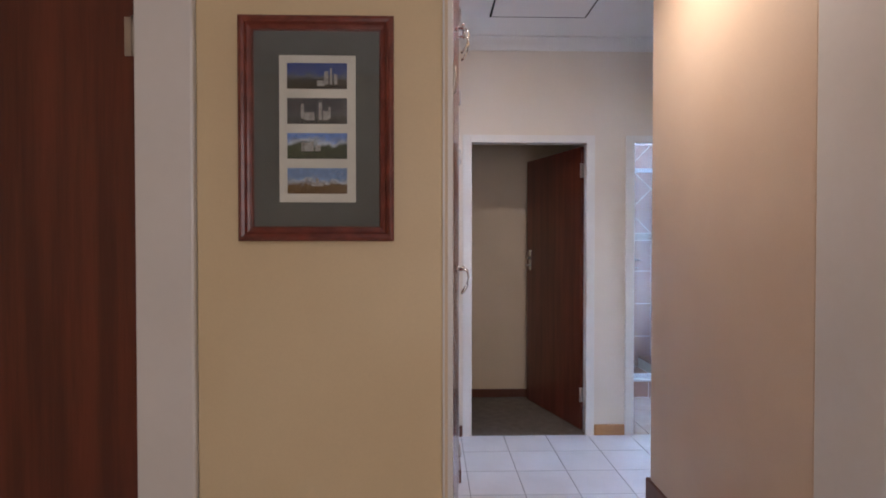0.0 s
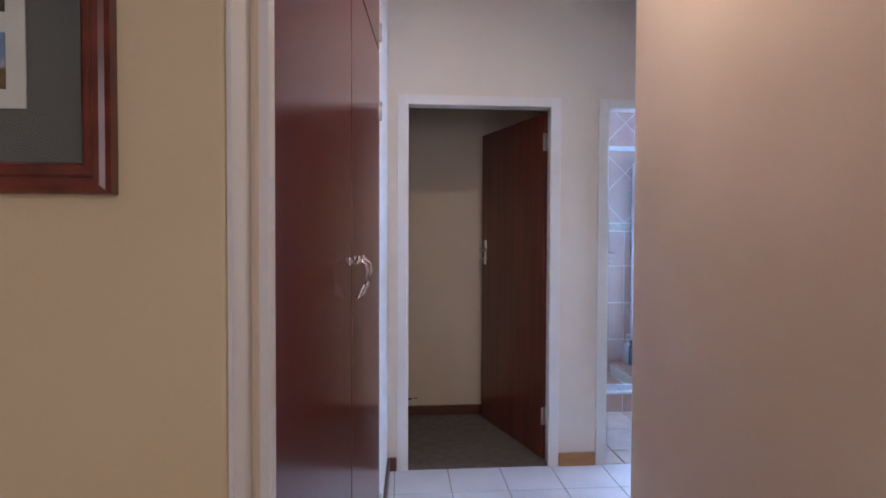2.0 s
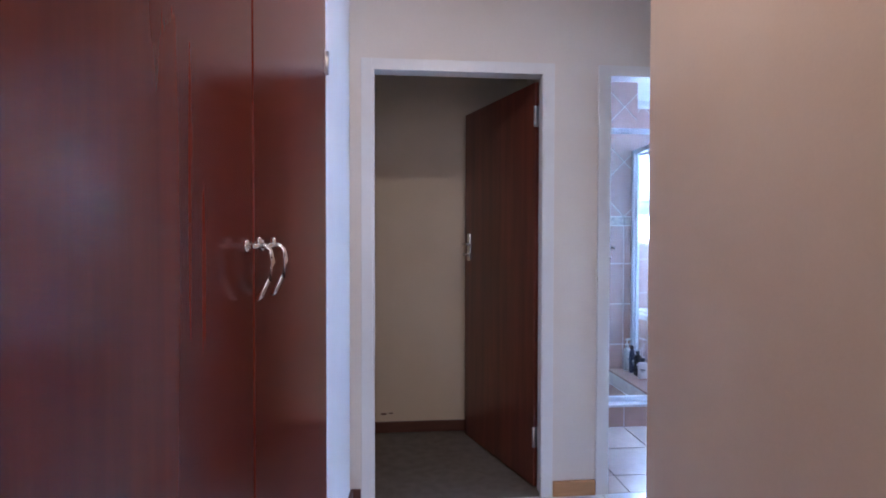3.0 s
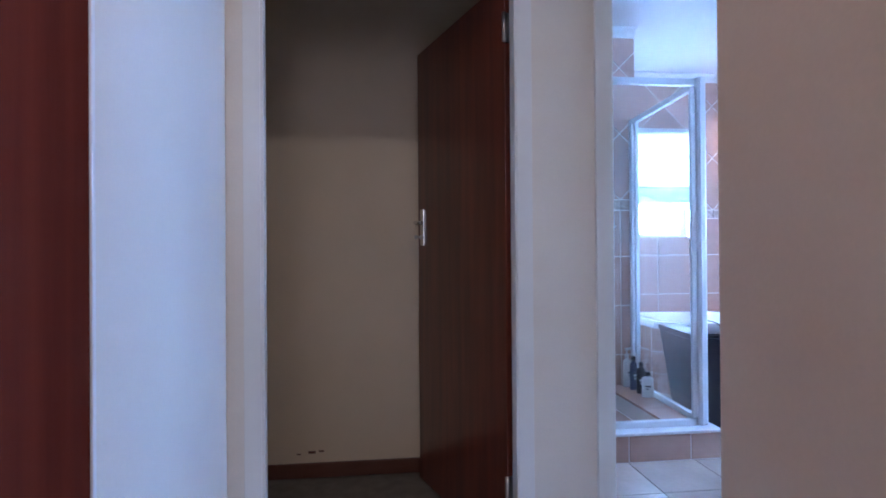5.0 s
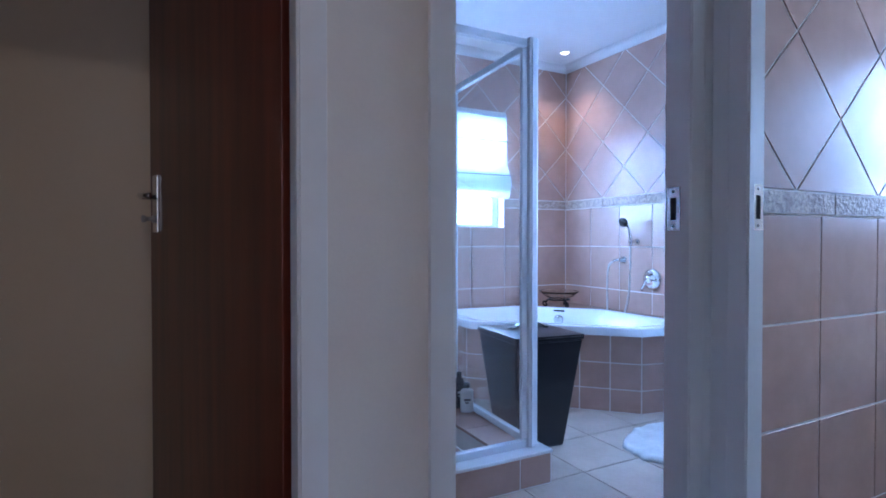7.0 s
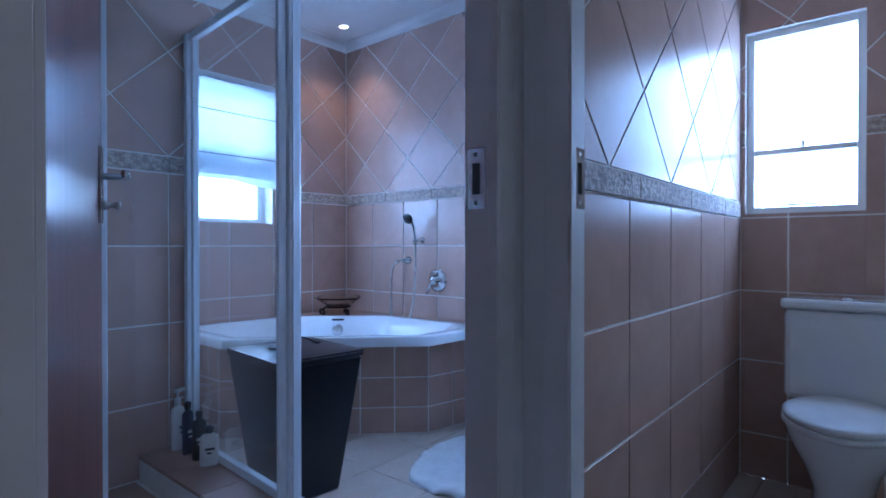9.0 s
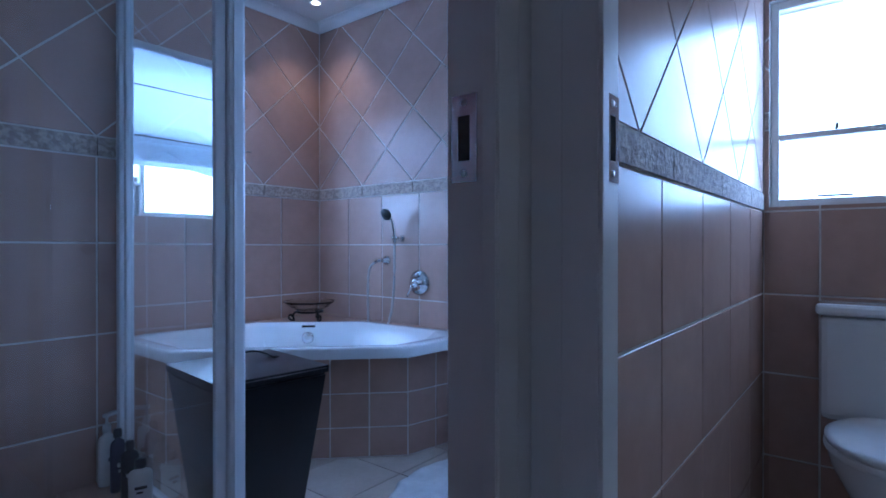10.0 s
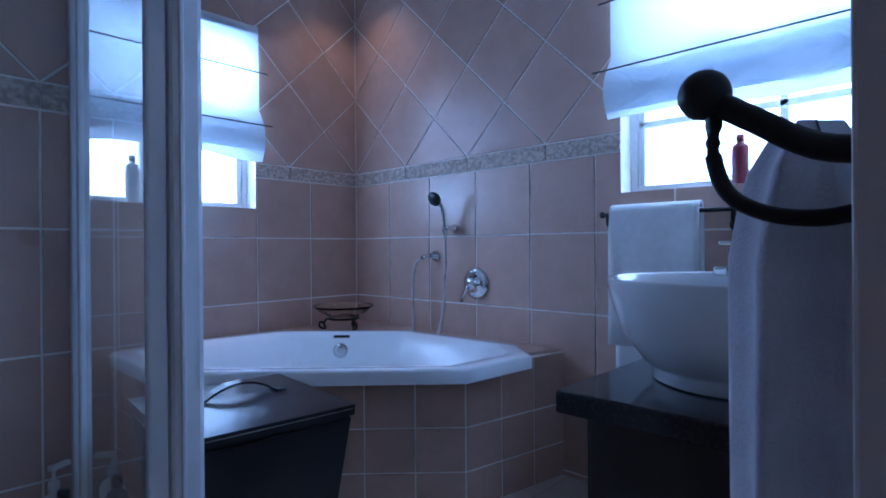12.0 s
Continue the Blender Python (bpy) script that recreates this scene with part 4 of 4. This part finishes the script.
# ---------------------------------------------------------------- tiles
def clip(poly, x0, x1, y0, y1):
    """A convex polygon cut to a rectangle."""
    for axis, lim, sgn in ((0, x0, 1), (0, x1, -1), (1, y0, 1), (1, y1, -1)):
        out = []
        for i, p in enumerate(poly):
            q = poly[(i + 1) % len(poly)]
            a, b = sgn * (p[axis] - lim), sgn * (q[axis] - lim)
            if a >= 0:
                out.append(p)
            if (a > 0 > b) or (a < 0 < b):
                t = a / (a - b)
                out.append((p[0] + t * (q[0] - p[0]), p[1] + t * (q[1] - p[1])))
        poly = out
        if len(poly) < 3:
            return []
    return poly


CACHE = {}
OBJECTS = bpy.data.objects


def piece(name, poly, m, mat, parent, thick=.0035, edge=.0014):
    """One tile: a thin chamfered slab over a polygon in the wall's own plane, shared between alike ones."""
    cx, cy = sum(p[0] for p in poly) / len(poly), sum(p[1] for p in poly) / len(poly)
    key = (tuple((round(p[0] - cx, 3), round(p[1] - cy, 3)) for p in poly), mat.name, thick)
    if key not in CACHE:
        bm = bmesh.new()
        prism(bm, [(p[0] - cx, p[1] - cy) for p in poly], 0, thick, edge)
        bmesh.ops.recalc_face_normals(bm, faces=bm.faces)
        me = bpy.data.meshes.new(name)
        bm.to_mesh(me)
        bm.free()
        me.materials.append(mat)
        CACHE[key] = me
    o = new(name, CACHE[key])
    o.matrix_basis = m @ Matrix.Translation((cx, cy, 0))
    o.parent = parent
    return o


def big_enough(poly):
    a = sum(poly[i][0] * poly[(i + 1) % len(poly)][1] - poly[(i + 1) % len(poly)][0] * poly[i][1] for i in range(len(poly)))
    return abs(a) > .0006


def tiled_wall(parent, m, rects, u0, pitch, rows, band, vtop, joint=.007, diag=None, du=None):
    """Square tiles below a relief border and diagonal tiles above it.
    m: wall plane (x along, y up, z out); rects: free regions (x0, x1, y0, y1); u0: a joint's place; rows: joint heights."""
    d = diag or pitch * math.sqrt(2)
    h = joint / 2
    for x0, x1, y0, y1 in rects:
        for a, b in zip(rows, rows[1:]):
            k0, k1 = int((x0 - u0) / pitch) - 2, int((x1 - u0) / pitch) + 2
            for k in range(k0, k1):
                u = u0 + k * pitch
                q = clip([(u + h, a + h), (u + pitch - h, a + h), (u + pitch - h, b - h), (u + h, b - h)], x0, x1, y0, y1)
                if q and big_enough(q):
                    piece("tile", q, m, WALLTILE, parent)
        v0 = u0 if du is None else du
        k0, k1 = int((x0 - v0) / d) - 3, int((x1 - v0) / d) + 3
        for k in range(k0, k1):
            for sub in (0, 1):
                for r in range(0, 9):
                    cu, cv = v0 + (k + .5 * sub) * d, band[1] + d / 2 * (2 * r + (1 if sub == 0 else 0))
                    hh = d / 2 - joint * .72
                    q = clip([(cu, cv - hh), (cu + hh, cv), (cu, cv + hh), (cu - hh, cv)], x0, x1, max(y0, band[1] + h), min(y1, vtop))
                    if q and big_enough(q):
                        piece("tile", q, m, WALLTILE, parent)
            q = clip([(u0 + k * d, band[0] + h), (u0 + (k + 1) * d - .002, band[0] + h), (u0 + (k + 1) * d - .002, band[1] - h), (u0 + k * d, band[1] - h)], x0, x1, y0, y1)
            if q and big_enough(q):
                piece("border_tile", q, m, PEBBLE, parent, .007, .0025)


def plane(origin, along, out):
    a, o = Vector(along), Vector(out)
    return Matrix.Translation(origin) @ Matrix((a, Vector((0, 0, 1)), o)).transposed().to_4x4()


ROWS = [-.32, .02, .36, .70, 1.04, 1.36]
BAND = (1.36, 1.435)
north, eastw, shw, div = (OBJECTS[k] for k in ("wall_bath_north", "wall_bath_east", "wall_shower_back", "wall_dividing"))
VT = BATH_Z - .055
# north wall: distance from the corner runs west
tiled_wall(north, plane((XE, YN, 0), (-1, 0, 0), (0, -1, 0)),
           [(.007, XE - W1[1], 0, VT), (XE - W1[1], XE - W1[0], 0, W1[2]), (XE - W1[1], XE - W1[0], W1[3], VT), (XE - W1[0], XE - 2.17, 0, VT)], 0, .325, ROWS, BAND, VT)
# east wall of the bathroom: distance from the corner runs south
tiled_wall(eastw, plane((XE, YN, 0), (0, -1, 0), (-1, 0, 0)),
           [(.007, YN - W2[1], 0, VT), (YN - W2[1], YN - W2[0], 0, W2[2]), (YN - W2[1], YN - W2[0], W2[3], VT), (YN - W2[0], YN - .075, 0, VT)], 0, .32, ROWS, BAND, VT, diag=.455)
# wall behind the shower
tiled_wall(shw, plane((2.17, 1.84, 0), (-1, 0, 0), (0, -1, 0)), [(0, 1.06, .05, VT)], .11, .325, ROWS, BAND, VT)
# toilet: long wall and window wall
TROWS = [-.13, .195, .524, .838, 1.166]
TBAND = (1.166, 1.237)
tiled_wall(div, plane((XE, YT, 0), (-1, 0, 0), (0, -1, 0)), [(.007, XE - 2.03, 0, VT)], .30, .345, TROWS, TBAND, VT, diag=.482, du=.99)
tiled_wall(eastw, plane((XE, YT, 0), (0, -1, 0), (-1, 0, 0)),
           [(.007, YT - W3[1], 0, VT), (YT - W3[1], YT - W3[0], 0, W3[2]), (YT - W3[1], YT - W3[0], W3[3], VT), (YT - W3[0], .93, 0, VT)], .19, .33, TROWS + [1.49], (1.49, 1.56), VT)
# plinth of the bath
for (a, b), n in (((FRONT[1], FRONT[0]), 3), ((FRONT[2], FRONT[1]), 6), ((FRONT[3], FRONT[2]), 3)):
    pa, pb = Vector((*a, 0)), Vector((*b, 0))
    al = (pb - pa).normalized()
    m = plane(pa, al, (al.y, -al.x, 0)) if (al.y * (3.3 - pa.x) - al.x * (2.2 - pa.y)) < 0 else plane(pa, al, (-al.y, al.x, 0))
    ln = (pb - pa).length
    w = ln / n
    for k in range(n):
        for r in range(3):
            z0, z1 = (.003, .148, .314)[r], (.142, .308, .527)[r]
            piece("tile", [(k * w + .003, z0), ((k + 1) * w - .003, z0), ((k + 1) * w - .003, z1), (k * w + .003, z1)], m, WALLTILE, sur)
top = pose(0, 0, DECK - .043)
for q in ([(3.59, 1.34), (XE - .01, 1.29), (XE - .01, 1.62), (3.65, 1.62), (3.65, 1.46)], [(3.65, 1.626), (XE - .01, 1.626), (XE - .01, 1.95), (3.64, 1.95)],
          [(3.64, 1.956), (XE - .01, 1.956), (XE - .01, 2.33), (3.42, 2.33), (3.635, 2.09)], [(3.415, 2.336), (XE - .01, 2.336), (XE - .01, YN - .01), (3.42, YN - .01), (3.37, 2.39)],
          [(3.365, 2.395), (3.414, YN - .01), (3.10, YN - .01), (3.10, 2.62), (3.17, 2.605)], [(3.094, 2.62), (3.094, YN - .01), (2.79, YN - .01), (2.79, 2.645)], [(2.784, 2.645), (2.784, YN - .01), (2.48, YN - .01), (2.48, 2.66)]):
    piece("deck_tile", q, top, WALLTILE, sur, .028)
# kerb of the shower
km = plane((1.102, .885, 0), (1, 0, 0), (0, -1, 0))
for k in range(4):
    u0, u1 = max(0, k * .335 - .12), min(1.052, (k + 1) * .335 - .12)
    piece("tile", [(u0 + .003, .004), (u1 - .003, .004), (u1 - .003, .134), (u0 + .003, .134)], km, WALLTILE, tray)
# floors
fh, fbt = OBJECTS["floor_hall"], OBJECTS["floor_bathroom"]
for i in range(-8, 7):
    for j in range(-17, 1):
        x, y = .265 + .295 * i, -.28 + .295 * j
        q = clip([(x + .002, y + .002), (x + .293, y + .002), (x + .293, y + .293), (x + .002, y + .293)], -2.0, 2.015, -5.4, -.002)
        if q and big_enough(q):
            piece("floor_tile", q, pose(0, 0, -.004), HALLTILE, fh, .004, .0012)
for i in range(-4, 8):
    for j in range(-5, 8):
        x, y = 1.65 + .357 * i, .545 + .355 * j
        for reg in ((1.1, 2.02, .002, 2.72), (2.02, XE, .002, 2.72), (2.02, XE, -1.0, .002)):
            q = clip([(x + .003, y + .003), (x + .354, y + .003), (x + .354, y + .352), (x + .003, y + .352)], *reg)
            if q and big_enough(q):
                piece("floor_tile", q, pose(0, 0, -.005), BATHFLOOR, fbt, .005, .0015)
